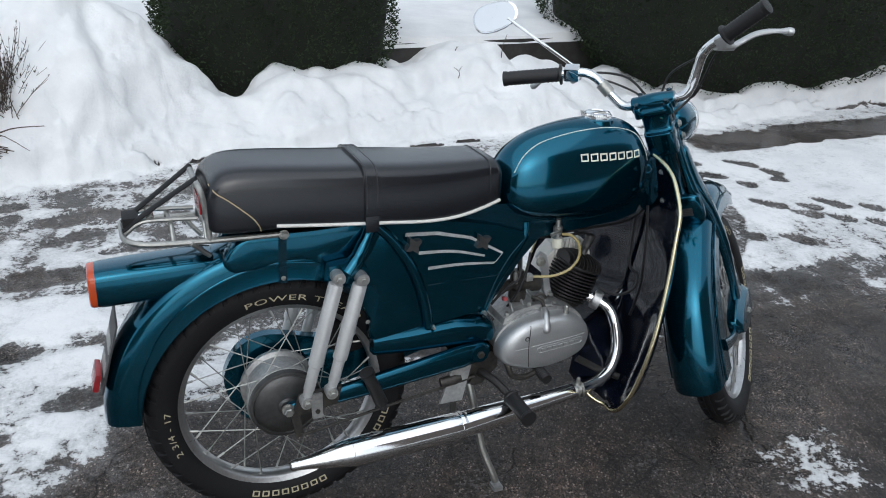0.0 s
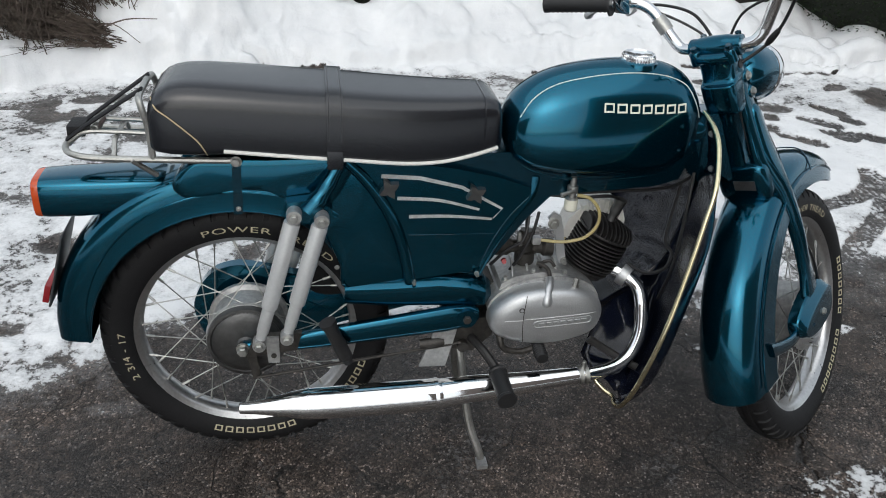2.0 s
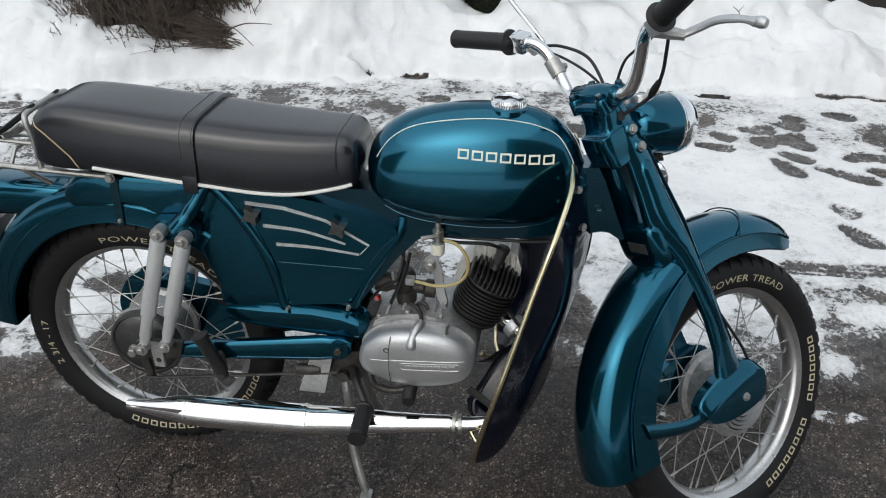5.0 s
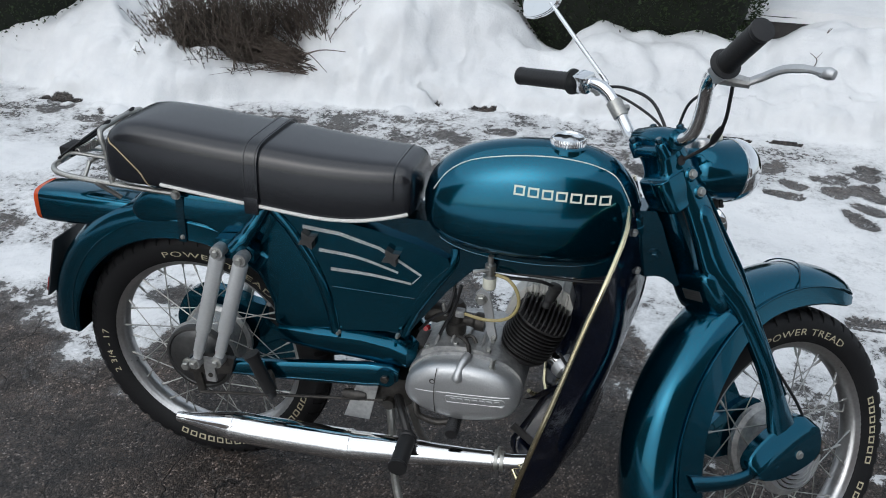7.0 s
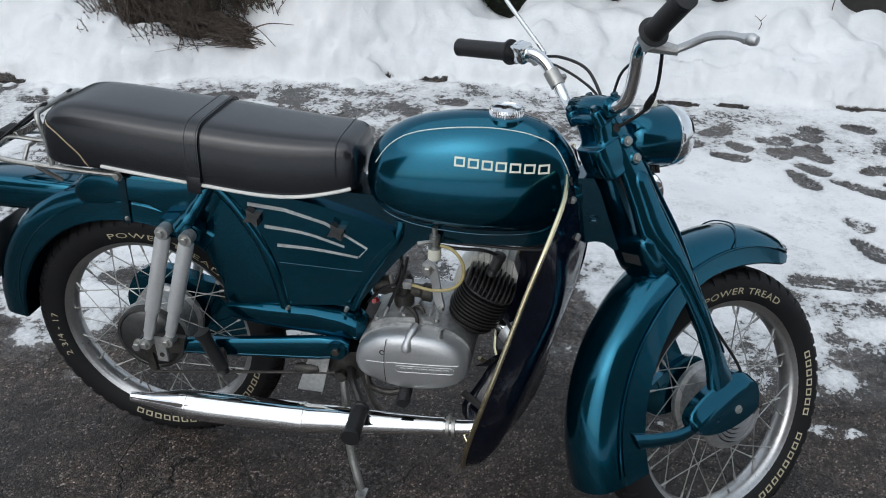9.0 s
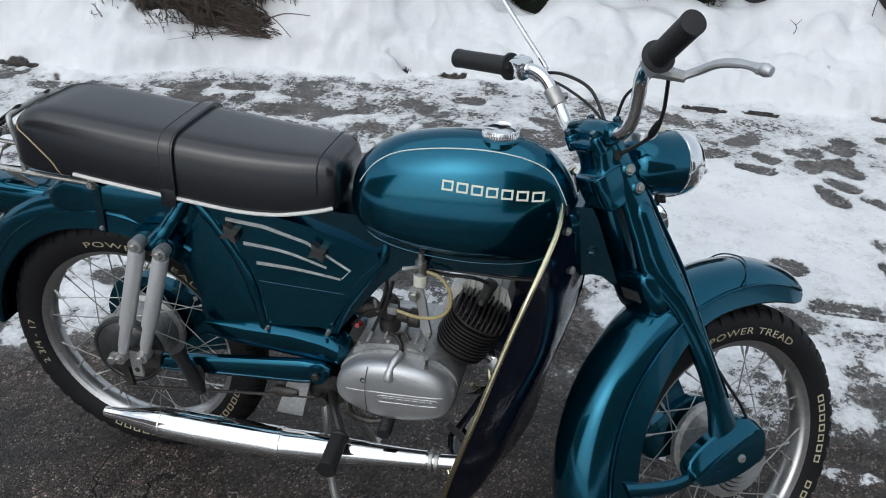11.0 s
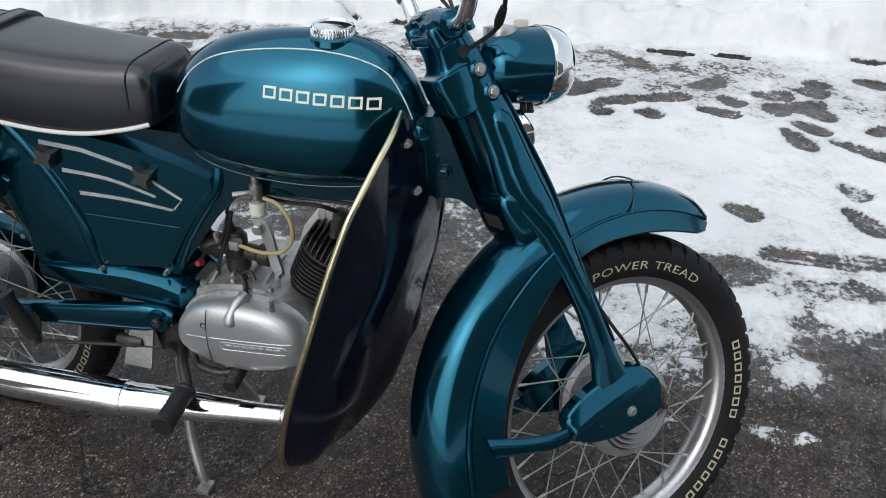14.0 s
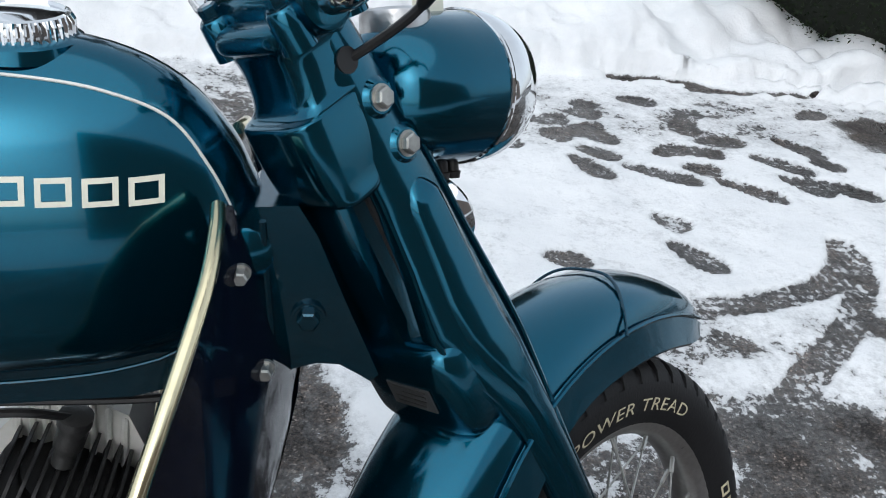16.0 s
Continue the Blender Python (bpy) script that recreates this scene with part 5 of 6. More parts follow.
for k, (w, o) in enumerate(((0.044, 0), (0.03, -0.004), (0.04, 0.001), (0.036, 0.002))):
    part("plate_bar", block(0.0006, w * 0.8, 0.0016, (-0.0009, o, 0.008 - 0.005 * k), 0), DRUM, tag, "plain pale bar", smooth=False)
# added black block that stands in for the recess's shade
part("stem_shade", block(0.030, 0.046, 0.150, (-0.002, 0, 0.502), 0.004), IRON, bike, "black block as painted shade round the steering stem", FORK)
part("stem_cover", bevel(loft([[(-0.0335, -0.012, z), (-0.0375, 0.008, z), (-0.0335, 0.030, z), (-0.018, 0.030, z), (-0.018, -0.012, z)] for z in (0.430, 0.500, 0.565)]), 0.0016, 2), PAINT, bike, "teal folded steering stem cover", FORK)
LEG = [(0.675, -0.016, 0.026, 0.022, 0.0345), (0.63, -0.014, 0.034, 0.022, 0.0345), (0.59, -0.014, 0.038, 0.022, 0.0345), (0.55, -0.014, 0.042, 0.022, 0.036), (0.50, -0.019, 0.044, 0.024, 0.040), (0.45, -0.030, 0.044, 0.028, 0.048), (0.41, -0.024, 0.042, 0.036, 0.056),
       (0.36, -0.010, 0.036, 0.046, 0.064), (0.30, -0.006, 0.030, 0.054, 0.071), (0.22, -0.006, 0.028, 0.058, 0.075), (0.15, -0.014, 0.028, 0.060, 0.077), (0.10, -0.030, 0.03, 0.060, 0.078), (0.075, -0.045, 0.034, 0.060, 0.078)]
part("yoke_hole", rod((0.006, -0.026, 0.650), (0.006, -0.0356, 0.650), [(0, 0), (0.0085, 0), (0.0085, 1), (0, 1)], 20), CABLE, yoke, "dark cable hole")
for side in (-1, 1):
    rows = []
    for z, a, b, i, o in LEG:
        d = (b - a) * 0.14
        rows.append([(a, side * i, z), (b, side * i, z), (b + 0.001, side * (o - 0.008), z), (b - d, side * (o - 0.001), z), ((a + b) / 2, side * o, z), (a + d, side * (o - 0.001), z), (a - 0.001, side * (o - 0.008), z)])
    leg = part("fork_leg", bevel(loft(rows), 0.005, 3), PAINT, bike, "teal pressed steel fork leg", FORK, sharp=75)
    # raised web on the leg's outer face
    web = []
    for z in list(0.556 - 0.026 * (1 - np.cos(np.linspace(0.25, math.pi / 2, 7)))) + list(np.linspace(0.50, 0.16, 12)):
        a, b, o = (curve_at([(-h, v) for h, v in zip([r[0] for r in LEG], [r[k] for r in LEG])], -z) for k in (1, 2, 4))
        w = (b - a) * 0.30 * (math.sqrt(max(0.02, 1 - ((z - 0.53) / 0.0265) ** 2)) if z > 0.53 else 1) * (1 if z > 0.40 else 0.8)
        m, up = (a + b) / 2 + 0.003, 0.0055 * ease(0.557, 0.540, z) * ease(0.15, 0.26, z)
        web.append([(m - w, side * (o - 0.005), z), (m - w * 0.86, side * (o - 0.001 + up * 0.75), z), (m - w * 0.55, side * (o + up), z), (m + w * 0.55, side * (o + up), z), (m + w * 0.86, side * (o - 0.001 + up * 0.75), z), (m + w, side * (o - 0.005), z)])
    part("web", loft(web), PAINT, leg, "raised pressing with a rounded top", sharp=80)
    part("rear_flange", tube(smooth_path([(a + 0.001, side * (o - 0.007), z) for z, a, b, i, o in LEG[2:11]], 4), 0.0026, 8), PAINT, leg, "folded seam")
    part("front_flange", tube(smooth_path([(b + 0.001, side * (o - 0.007), z) for z, a, b, i, o in LEG[2:11]], 4), 0.0026, 8), PAINT, leg, "folded seam")
    for x, z in ((0.017, 0.618), (0.022, 0.581)):
        part("fork_boss", rod((x, side * 0.033, z), (x, side * 0.0375, z), [(0, 0), (0.0145, 0), (0.0135, 0.4), (0.0105, 1), (0, 1)], 24), PAINT, leg)
        part("fork_bolt", hexagon((x, side * 0.037, z), (x, side * 0.0435, z), 0.0072), STEEL, leg, smooth=False)
    cover = smooth_path([(-0.104, 0, 0.056), (-0.100, 0, 0.086), (-0.06, 0, 0.100), (0.006, 0, 0.100), (0.046, 0, 0.090), (0.068, 0, 0.064), (0.070, 0, 0.036), (0.05, 0, 0.000), (0.0, 0, 0.000), (-0.052, 0, 0.014), (-0.092, 0, 0.036)], 3, True)
    rows = [[(p.x * g, side * y, (0.05 + (p.z - 0.05) * (f if p.z > 0.05 else g))) for p in cover] for y, g, f in ((0.052, 1.0, 1.0), (0.071, 1.0, 1.0), (0.0750, 0.985, 0.95), (0.0782, 0.965, 0.80), (0.0855, 0.95, 0.50), (0.0872, 0.93, 0.44), (0.0880, 0.7, 0.3), (0.0882, 0.1, 0.05))]
    link = part("link_cover", loft(rows), PAINT, bike, "teal suspension link cover", FORK, sharp=28)
    part("link_bolt", hexagon((0.001, side * 0.0875, 0.035), (0.001, side * 0.0935, 0.035), 0.007), STEEL, link, smooth=False)
    part("link_screw", hexagon((-0.056, side * 0.087, 0.046), (-0.056, side * 0.090, 0.046), 0.004), PAINT_OLD, link, smooth=False)
    rows = []
    for p, h in zip(smooth_path([(-0.085, 0, 0.056), (-0.13, 0, 0.066), (-0.18, 0, 0.094), (-0.225, 0, 0.126)], 6), np.linspace(0.011, 0.019, 19)):
        rows.append([(p.x, side * y, p.z + u * h) for y, u in ((0.0665, -1), (0.0705, -1), (0.0730, -0.8), (0.0735, 0), (0.0730, 0.8), (0.0705, 1), (0.0665, 1))])
    part("brace", loft(rows), PAINT, leg, "flat teal mudguard brace", sharp=50)
    part("axle_end", hexagon((0.02, side * 0.050, 0), (0.02, side * 0.076, 0), 0.011), STEEL, leg, smooth=False)

rows = []
for k in range(49):
    a = 169 - k * 132 / 48
    rows.append(guard_ring(a, (0.02, 0), curve_at([(37, 0.322), (43, 0.308), (55, 0.302), (66, 0.30), (86, 0.300), (108, 0.277), (131, 0.258), (158, 0.247), (170, 0.247)], a),
                           curve_at([(37, 0.331), (38, 0.342), (40, 0.353), (46, 0.367), (66, 0.377), (120, 0.375), (150, 0.371), (170, 0.368)], a), curve_at([(37, 0.030), (38, 0.042), (40, 0.053), (48, 0.060), (70, 0.063), (170, 0.066)], a)))
guard = part("front_mudguard", loft(rows), PAINT, bike, "deeply valanced teal front mudguard", FORK)
for side in (-1, 1):
    crease = []
    for k in range(30):
        a = radians(166 - k * 4.3)
        r = curve_at([(26, 0.335), (86, 0.336), (108, 0.325), (131, 0.315), (158, 0.31), (170, 0.312)], math.degrees(a))
        crease.append((0.02 + r * math.cos(a), side * (curve_at([(37, 0.048), (48, 0.0595), (70, 0.0625), (170, 0.0655)], math.degrees(a))), r * math.sin(a)))
    part("crease", tube(crease, 0.0022, 6), PAINT, guard, "pressed swage line")

seam = []
for k in range(25):
    u = -1 + k / 12
    a = radians(63 + 6 * u * u)
    r = 0.3795 - 0.044 * abs(u) ** 2.6
    seam.append((0.02 + r * math.cos(a), 0.0655 * math.copysign(abs(u) ** 0.8, u), r * math.sin(a)))
part("guard_seam", tube(seam, 0.0016, 6), PAINT_OLD, guard, "folded seam across the crown")

# headlamp, its axis level with the road
LAMP = FORK @ (Matrix.Translation((0.033, 0, 0.614)) @ Vector((0.893, 0, -0.45)).to_track_quat("Z", "Y").to_matrix().to_4x4() @ Matrix.Diagonal((1.03, 1.03, 1.0, 1)))
lamp = part("headlamp", lathe([(0, 0), (0.020, 0.001), (0.036, 0.009), (0.045, 0.022), (0.051, 0.043), (0.0535, 0.068), (0.0548, 0.092), (0.0538, 0.093), (0, 0.093)], (0, 0, 0), "Z", 56), PAINT, bike, "round teal headlamp shell", LAMP)
part("lamp_bead", lathe([(0.0535, 0.0925), (0.0562, 0.0932), (0.0568, 0.095), (0.0562, 0.097), (0.0535, 0.0975)], (0, 0, 0), "Z", 56), CHROME, lamp, "thin chrome bead")
part("lamp_rim", lathe([(0.0545, 0.0965), (0.0560, 0.101), (0.0563, 0.107), (0.0556, 0.114), (0.0538, 0.122), (0.0510, 0.129), (0.0475, 0.1335), (0.0460, 0.1340), (0.0450, 0.1325), (0.0468, 0.126), (0.0500, 0.112)], (0, 0, 0), "Z", 56), CHROME, lamp, "deep chrome headlamp rim")
part("reflector_bowl", lathe([(0.0, 0.088), (0.018, 0.091), (0.034, 0.101), (0.0458, 0.126), (0.0468, 0.128), (0.0468, 0.106), (0, 0.087)], (0, 0, 0), "Z", 40), CHROME, lamp, "bright reflector")
part("lamp_lens", lathe([(0.0458, 0.1320), (0.043, 0.1365), (0.032, 0.1425), (0.016, 0.1465), (0, 0.1475), (0, 0.1445), (0.030, 0.1395), (0.0445, 0.130)], (0, 0, 0), "Z", 40), GLASS, lamp, "clear domed lens")
part("lamp_switch", block(0.018, 0.014, 0.016, (0.0, 0.056, 0.070), 0.004), CREAM, lamp, "small cream switch")
part("lamp_panel", loft([[(0.026 * g * math.cos(a), 0.049 + up, 0.036 + 0.024 * g * math.sin(a)) for a in (2 * math.pi * k / 28 for k in range(28))] for up, g in ((-0.012, 1.0), (0.0, 1.0), (0.003, 0.97), (0.005, 0.85), (0.0062, 0.4))]), RIM, lamp, "small chrome instrument panel")
for z in (0.076, 0.088):
    part("lamp_screw", rod((0, -0.052, z), (0, -0.066, z), [(0, 0), (0.005, 0), (0.005, 0.6), (0.0065, 0.65), (0.0055, 1), (0, 1)], 14), IRON, lamp)

# round horn with a bright rim on the fork's front
horn = part("horn", lathe([(0, 0), (0.026, 0), (0.031, 0.006), (0.032, 0.014), (0.029, 0.018), (0.026, 0.016), (0, 0.016)], (0, 0, 0), "Z", 36), CHROME, bike, "small round horn with chrome rim", FORK @ Matrix.Translation((0.044, 0, 0.502)) @ pose(0, 0, 0, 0, 90, 0))
for k in range(5):
    part("horn_slat", block(0.003, 0.044 - 0.004 * abs(k - 2) ** 2, 0.003, (-0.018 + 0.009 * k, 0, 0.0172), 0.0008), IRON, horn)

# ---- handlebar
HALF_BAR = [(0.002, 0.0, 0.692), (0.002, 0.055, 0.692), (0.006, 0.076, 0.697), (0.014, 0.092, 0.714), (0.022, 0.108, 0.742), (0.026, 0.126, 0.773), (0.022, 0.148, 0.792), (0.015, 0.185, 0.800), (-0.008, 0.32, 0.832)]
line = smooth_path([(0.0145, -0.262, 0.849), (0.020, -0.180, 0.807)] + [(x, -y, z) for x, y, z in reversed(HALF_BAR[1:-2])] + HALF_BAR, 6)
bar = part("handlebar", tube(line, 0.011, 16), CHROME, bike, "chrome high-rise handlebar", FORK)
for side in (-1, 1):
    p, q = (Vector((0.013, 0.196, 0.803)), Vector((-0.011, 0.332, 0.834))) if side > 0 else (Vector((0.0195, -0.184, 0.809)), Vector((0.0135, -0.280, 0.858)))
    profile = [(0, 0), (0.024, 0), (0.0245, 0.03), (0.017, 0.045)] + [(0.0162 + 0.0012 * (k % 2), 0.06 + 0.035 * k) for k in range(25)] + [(0.0178, 0.94), (0.0178, 0.99), (0.012, 1), (0, 1)]
    part("grip", rod(p, q, profile, 24), GRIP, bar, "ribbed black rubber grip")
    part("switch_housing", block(*((0.032, 0.036, 0.034) if side > 0 else (0.026, 0.022, 0.028)), (0, 0, 0), 0.007, pose(0, 0, 0, side * 15, 0, 0)), CHROME if side > 0 else ALLOY, bar, "chrome switch housing" if side > 0 else "alloy throttle housing").matrix_basis = Matrix.Translation((0.018, side * 0.172, 0.799))
    pivot = Vector((0.040, side * 0.172, 0.775))
    part("lever_perch", bevel(tube([(0.018, side * 0.160, 0.794), pivot, (0.050, side * 0.190, 0.764)], [0.013, 0.010, 0.008], 10), 0.001, 1), ALLOY_DULL, bar)
    part("lever", tube(smooth_path([(0.046, side * 0.182, 0.766), (0.062, side * 0.205, 0.768), (0.073, side * 0.235, 0.773), (0.080, side * 0.268, 0.769), (0.082, side * 0.298, 0.760)], 6), [0.0062] * 18 + [0.0055, 0.0052, 0.005, 0.0052, 0.006, 0.0075, 0.0075], 10, flat=1.35), ALLOY, bar, "alloy hand lever with ball end")
    part("lever_ball", rod((0.082, side * 0.293, 0.762), (0.084, side * 0.313, 0.754), [(0, 0), (0.006, 0.05), (0.009, 0.3), (0.0095, 0.55), (0.007, 0.9), (0, 1)], 16), ALLOY, bar)
part("bar_clip", rod((0.018, 0.100, 0.728), (0.024, 0.115, 0.755), [(0.011, 0), (0.0145, 0), (0.0145, 1), (0.011, 1)], 20), STEEL, bar, "clamp round the bar")
part("clip_bolt", hexagon((0.028, 0.108, 0.738), (0.044, 0.107, 0.733), 0.007), STEEL, bar, smooth=False)
stem = part("mirror_stem", tube(smooth_path([(0.024, 0.150, 0.790), (0.044, 0.156, 0.778), (0.058, 0.164, 0.776), (0.064, 0.176, 0.787), (0.085, 0.246, 0.860), (0.108, 0.318, 0.935)], 6), 0.0042, 10), CHROME, bar, "chrome mirror stem")
MIRROR_AT = Matrix.Translation((0.112, 0.35, 0.945)) @ pose(0, 0, 0, 0, 35, 10)
rows = []
for x, g in ((0.014, 0.3), (0.012, 0.7), (0.004, 0.98), (-0.002, 1.0), (-0.003, 0.97)):
    rows.append([(x, 0.058 * g * math.copysign(abs(math.cos(a)) ** 0.85, math.cos(a)) , (0.036 * g + 0.004 * math.cos(a) * g) * math.copysign(abs(math.sin(a)) ** 0.8, math.sin(a))) for a in (2 * math.pi * k / 36 for k in range(36))])
glass_ring = [(-0.0045, y * 0.93, z * 0.92) for x, y, z in rows[-1]]
shell = part("mirror_shell", loft(rows), CHROME, bike, "chrome teardrop mirror shell", FORK @ MIRROR_AT)
part("mirror_glass", loft([glass_ring, [(-0.003, y, z) for x, y, z in glass_ring]]), MIRROR, shell, "silvered mirror glass", smooth=False)
# control cables
for pts, r in (([(0.045, -0.165, 0.775), (0.054, -0.14, 0.745), (0.055, -0.105, 0.695), (0.045, -0.070, 0.662), (0.008, -0.030, 0.648)], 0.0032),
               ([(0.045, 0.165, 0.775), (0.060, 0.12, 0.765), (0.062, 0.06, 0.735), (0.04, 0.02, 0.68)], 0.003),
               ([(0.02, -0.166, 0.790), (0.04, -0.12, 0.765), (0.05, -0.04, 0.73), (0.03, 0.0, 0.67)], 0.0026),
               ([(0.02, 0.166, 0.790), (0.045, 0.11, 0.75), (0.05, 0.05, 0.70), (0.03, 0.01, 0.66)], 0.0026)):
    part("cable", tube(smooth_path(pts, 8), r, 8), CABLE, bar, "black control cable")
part("cable_adjuster", rod((0.053, -0.098, 0.687), (0.046, -0.072, 0.663), [(0, 0), (0.005, 0), (0.0065, 0.4), (0.0065, 0.7), (0.004, 1), (0, 1)], 12), CABLE, bar)
part("brake_cable", tube(smooth_path([(0.026, -0.062, 0.24), (0.034, -0.072, 0.18), (0.05, -0.07, 0.11), (0.062, -0.06, 0.03)], 8), 0.003, 8), CABLE, bike, "black front brake cable", FORK)

# ---- leg shields with pale trim
BEAD = [(0.205, 0.742, -0.165), (0.213, 0.733, -0.195), (0.225, 0.730, -0.222), (0.25, 0.730, -0.248), (0.30, 0.736, -0.274), (0.35, 0.746, -0.285), (0.40, 0.758, -0.290), (0.45, 0.771, -0.289), (0.50, 0.785, -0.281), (0.55, 0.798, -0.272),
        (0.60, 0.811, -0.262), (0.65, 0.825, -0.248), (0.70, 0.841, -0.231), (0.75, 0.859, -0.188), (0.77, 0.866, -0.155), (0.782, 0.867, -0.115), (0.787, 0.8655, -0.088)]
RIDGE = [(0.205, 0.752, -0.172), (0.25, 0.778, -0.185), (0.30, 0.806, -0.185), (0.363, 0.832, -0.172), (0.435, 0.855, -0.155), (0.56, 0.888, -0.140), (0.64, 0.891, -0.135), (0.68, 0.889, -0.130), (0.75, 0.878, -0.118), (0.787, 0.869, -0.09)]
INNER = [(0.205, 0.758, -0.150), (0.25, 0.806, -0.098), (0.30, 0.842, -0.058), (0.363, 0.865, -0.028), (0.41, 0.872, -0.018), (0.45, 0.882, -0.001), (0.56, 0.906, -0.001), (0.625, 0.914, -0.001), (0.65, 0.908, -0.040), (0.68, 0.900, -0.078), (0.75, 0.884, -0.085), (0.787, 0.874, -0.086)]
def narrow(rows, stops):
    return [(z, x, y * curve_at(stops, z)) for z, x, y in rows]


BEAD = narrow(BEAD, [(0.2, 1.0), (0.40, 0.97), (0.60, 0.95), (0.70, 0.93), (0.75, 0.86), (0.787, 0.74)])
RIDGE = narrow(RIDGE, [(0.2, 1.0), (0.40, 0.97), (0.60, 0.85), (0.68, 0.76), (0.787, 0.74)])
INNER = narrow(INNER, [(0.2, 1.0), (0.787, 0.74)])
BX, BY = [(z, x) for z, x, y in BEAD], [(z, y) for z, x, y in BEAD]
for side in (-1, 1):
    rows = []
    for z in np.concatenate([np.linspace(0.205, 0.26, 6), np.linspace(0.29, 0.74, 17), [0.755, 0.768, 0.778, 0.784, 0.787]]):
        b = Vector((curve_at(BX, z), curve_at(BY, z), z))
        f = Vector((curve_at([(h, x) for h, x, y in RIDGE], z), curve_at([(h, y) for h, x, y in RIDGE], z), z))
        n = Vector((curve_at([(h, x) for h, x, y in INNER], z), curve_at([(h, y) for h, x, y in INNER], z), z))
        bulge = b.lerp(f, 0.5) + Vector((0.016, -0.012, 0)) * min(1, (f - b).length / 0.1) * ease(0.80, 0.55, z)
        curl = ease(0.43, 0.31, z) * ease(0.2, 0.25, z)
        row = smooth_path([b, bulge, f, n, n + Vector((-0.004 - 0.105 * curl, 0.03 * curl + 0.001, 0))], 5)
        rows.append([Vector((p.x, -side * p.y, p.z)) for p in row])
    bm = loft(rows, closed=False)
    bmesh.ops.solidify(bm, geom=bm.faces, thickness=0.0025)
    shield = part("leg_shield", bm, NAVY, bike, "glossy dark blue sheet metal leg shield", sharp=80)
    edge = smooth_path([(x, -side * y, z) for z, x, y in [(0.236, 0.706, -0.118), (0.219, 0.716, -0.132), (0.208, 0.730, -0.148)] + BEAD], 5)
    part("edge_trim", tube(edge, 0.0048, 12), BRASS, shield, "pale brass edge trim")
    for x, z in ((0.880, 0.751), (0.894, 0.680)):
        part("shield_bolt", hexagon((x, side * 0.080, z), (x, side * 0.0915, z), 0.0048), STEEL, shield, smooth=False)
part("shield_stay", tube([(0.70, -0.09, 0.30), (0.76, -0.10, 0.262), (0.80, -0.13, 0.25)], 0.009, 8, flat=0.5), IRON, bike, "black shield stay")

# ---- engine
engine = part("crankcase", bevel(loft([[(x, y, z) for x, z in smooth_case] for y, smooth_case in (
    (-0.078, [(p.x, p.z) for p in smooth_path([(0.482, 0, 0.37), (0.50, 0, 0.41), (0.56, 0, 0.44), (0.66, 0, 0.44), (0.71, 0, 0.40), (0.70, 0, 0.34), (0.62, 0, 0.312), (0.52, 0, 0.325)], 4, True)]),
    (0.095, [(p.x, p.z) for p in smooth_path([(0.482, 0, 0.37), (0.50, 0, 0.41), (0.56, 0, 0.44), (0.66, 0, 0.44), (0.71, 0, 0.40), (0.70, 0, 0.34), (0.62, 0, 0.312), (0.52, 0, 0.325)], 4, True)]))]), 0.004), ALLOY_DULL, bike, "oil-stained alloy crankcase")
part("gearbox_top", prism([(0.50, 0.40), (0.507, 0.428), (0.535, 0.444), (0.59, 0.452), (0.625, 0.448), (0.65, 0.43), (0.65, 0.40)], -0.070, 0.07, 0.014, 3), ALLOY_DULL, engine, "ribbed alloy gearbox top")
outline = smooth_path([(0.480, 0, 0.362), (0.492, 0, 0.395), (0.53, 0, 0.425), (0.59, 0, 0.437), (0.655, 0, 0.432), (0.70, 0, 0.408), (0.714, 0, 0.372), (0.698, 0, 0.335), (0.65, 0, 0.314), (0.585, 0, 0.306), (0.52, 0, 0.318), (0.488, 0, 0.336)], 6, True)
mid = Vector((0.598, 0, 0.37))
rows = []
for y, g in ((-0.074, 1.0), (-0.095, 1.0), (-0.104, 0.985), (-0.112, 0.95), (-0.118, 0.88), (-0.122, 0.75), (-0.1235, 0.5), (-0.124, 0.1)):
    rows.append([Vector((mid.x + (p.x - mid.x) * g, y, mid.z + (p.z - mid.z) * g)) for p in outline])


def on_cover(x, z, proud=0.0):
    """Point of the engine cover's dome at x and z."""
    d = Vector((x - mid.x, 0, z - mid.z))
    reach = max((p - mid).dot(d) / max(d.length, 1e-6) for p in outline if (p - mid).normalized().dot(d.normalized()) > 0.97) if d.length > 0.004 else 0.1
    y = curve_at([(0.1, -0.124), (0.5, -0.1235), (0.75, -0.122), (0.88, -0.118), (0.95, -0.112), (0.985, -0.104), (1.0, -0.095)], d.length / reach)
    return Vector((x, y - proud, z))


cover = part("engine_cover", loft(rows), ALLOY, bike, "satin cast alloy engine side cover", sharp=60)
part("cover_joint", tube([on_cover(0.549 - 0.004 * math.sin(math.pi * u), 0.427 - 0.105 * u, 0.0) for u in np.linspace(0, 1, 24)], 0.0008, 5), GREASY, cover, "joint line between the cover halves")


def tilted(u, v):
    """A place on the cover's badge, u along it and v across it."""
    return 0.627 + u - 0.08 * v, 0.367 + v + 0.08 * u


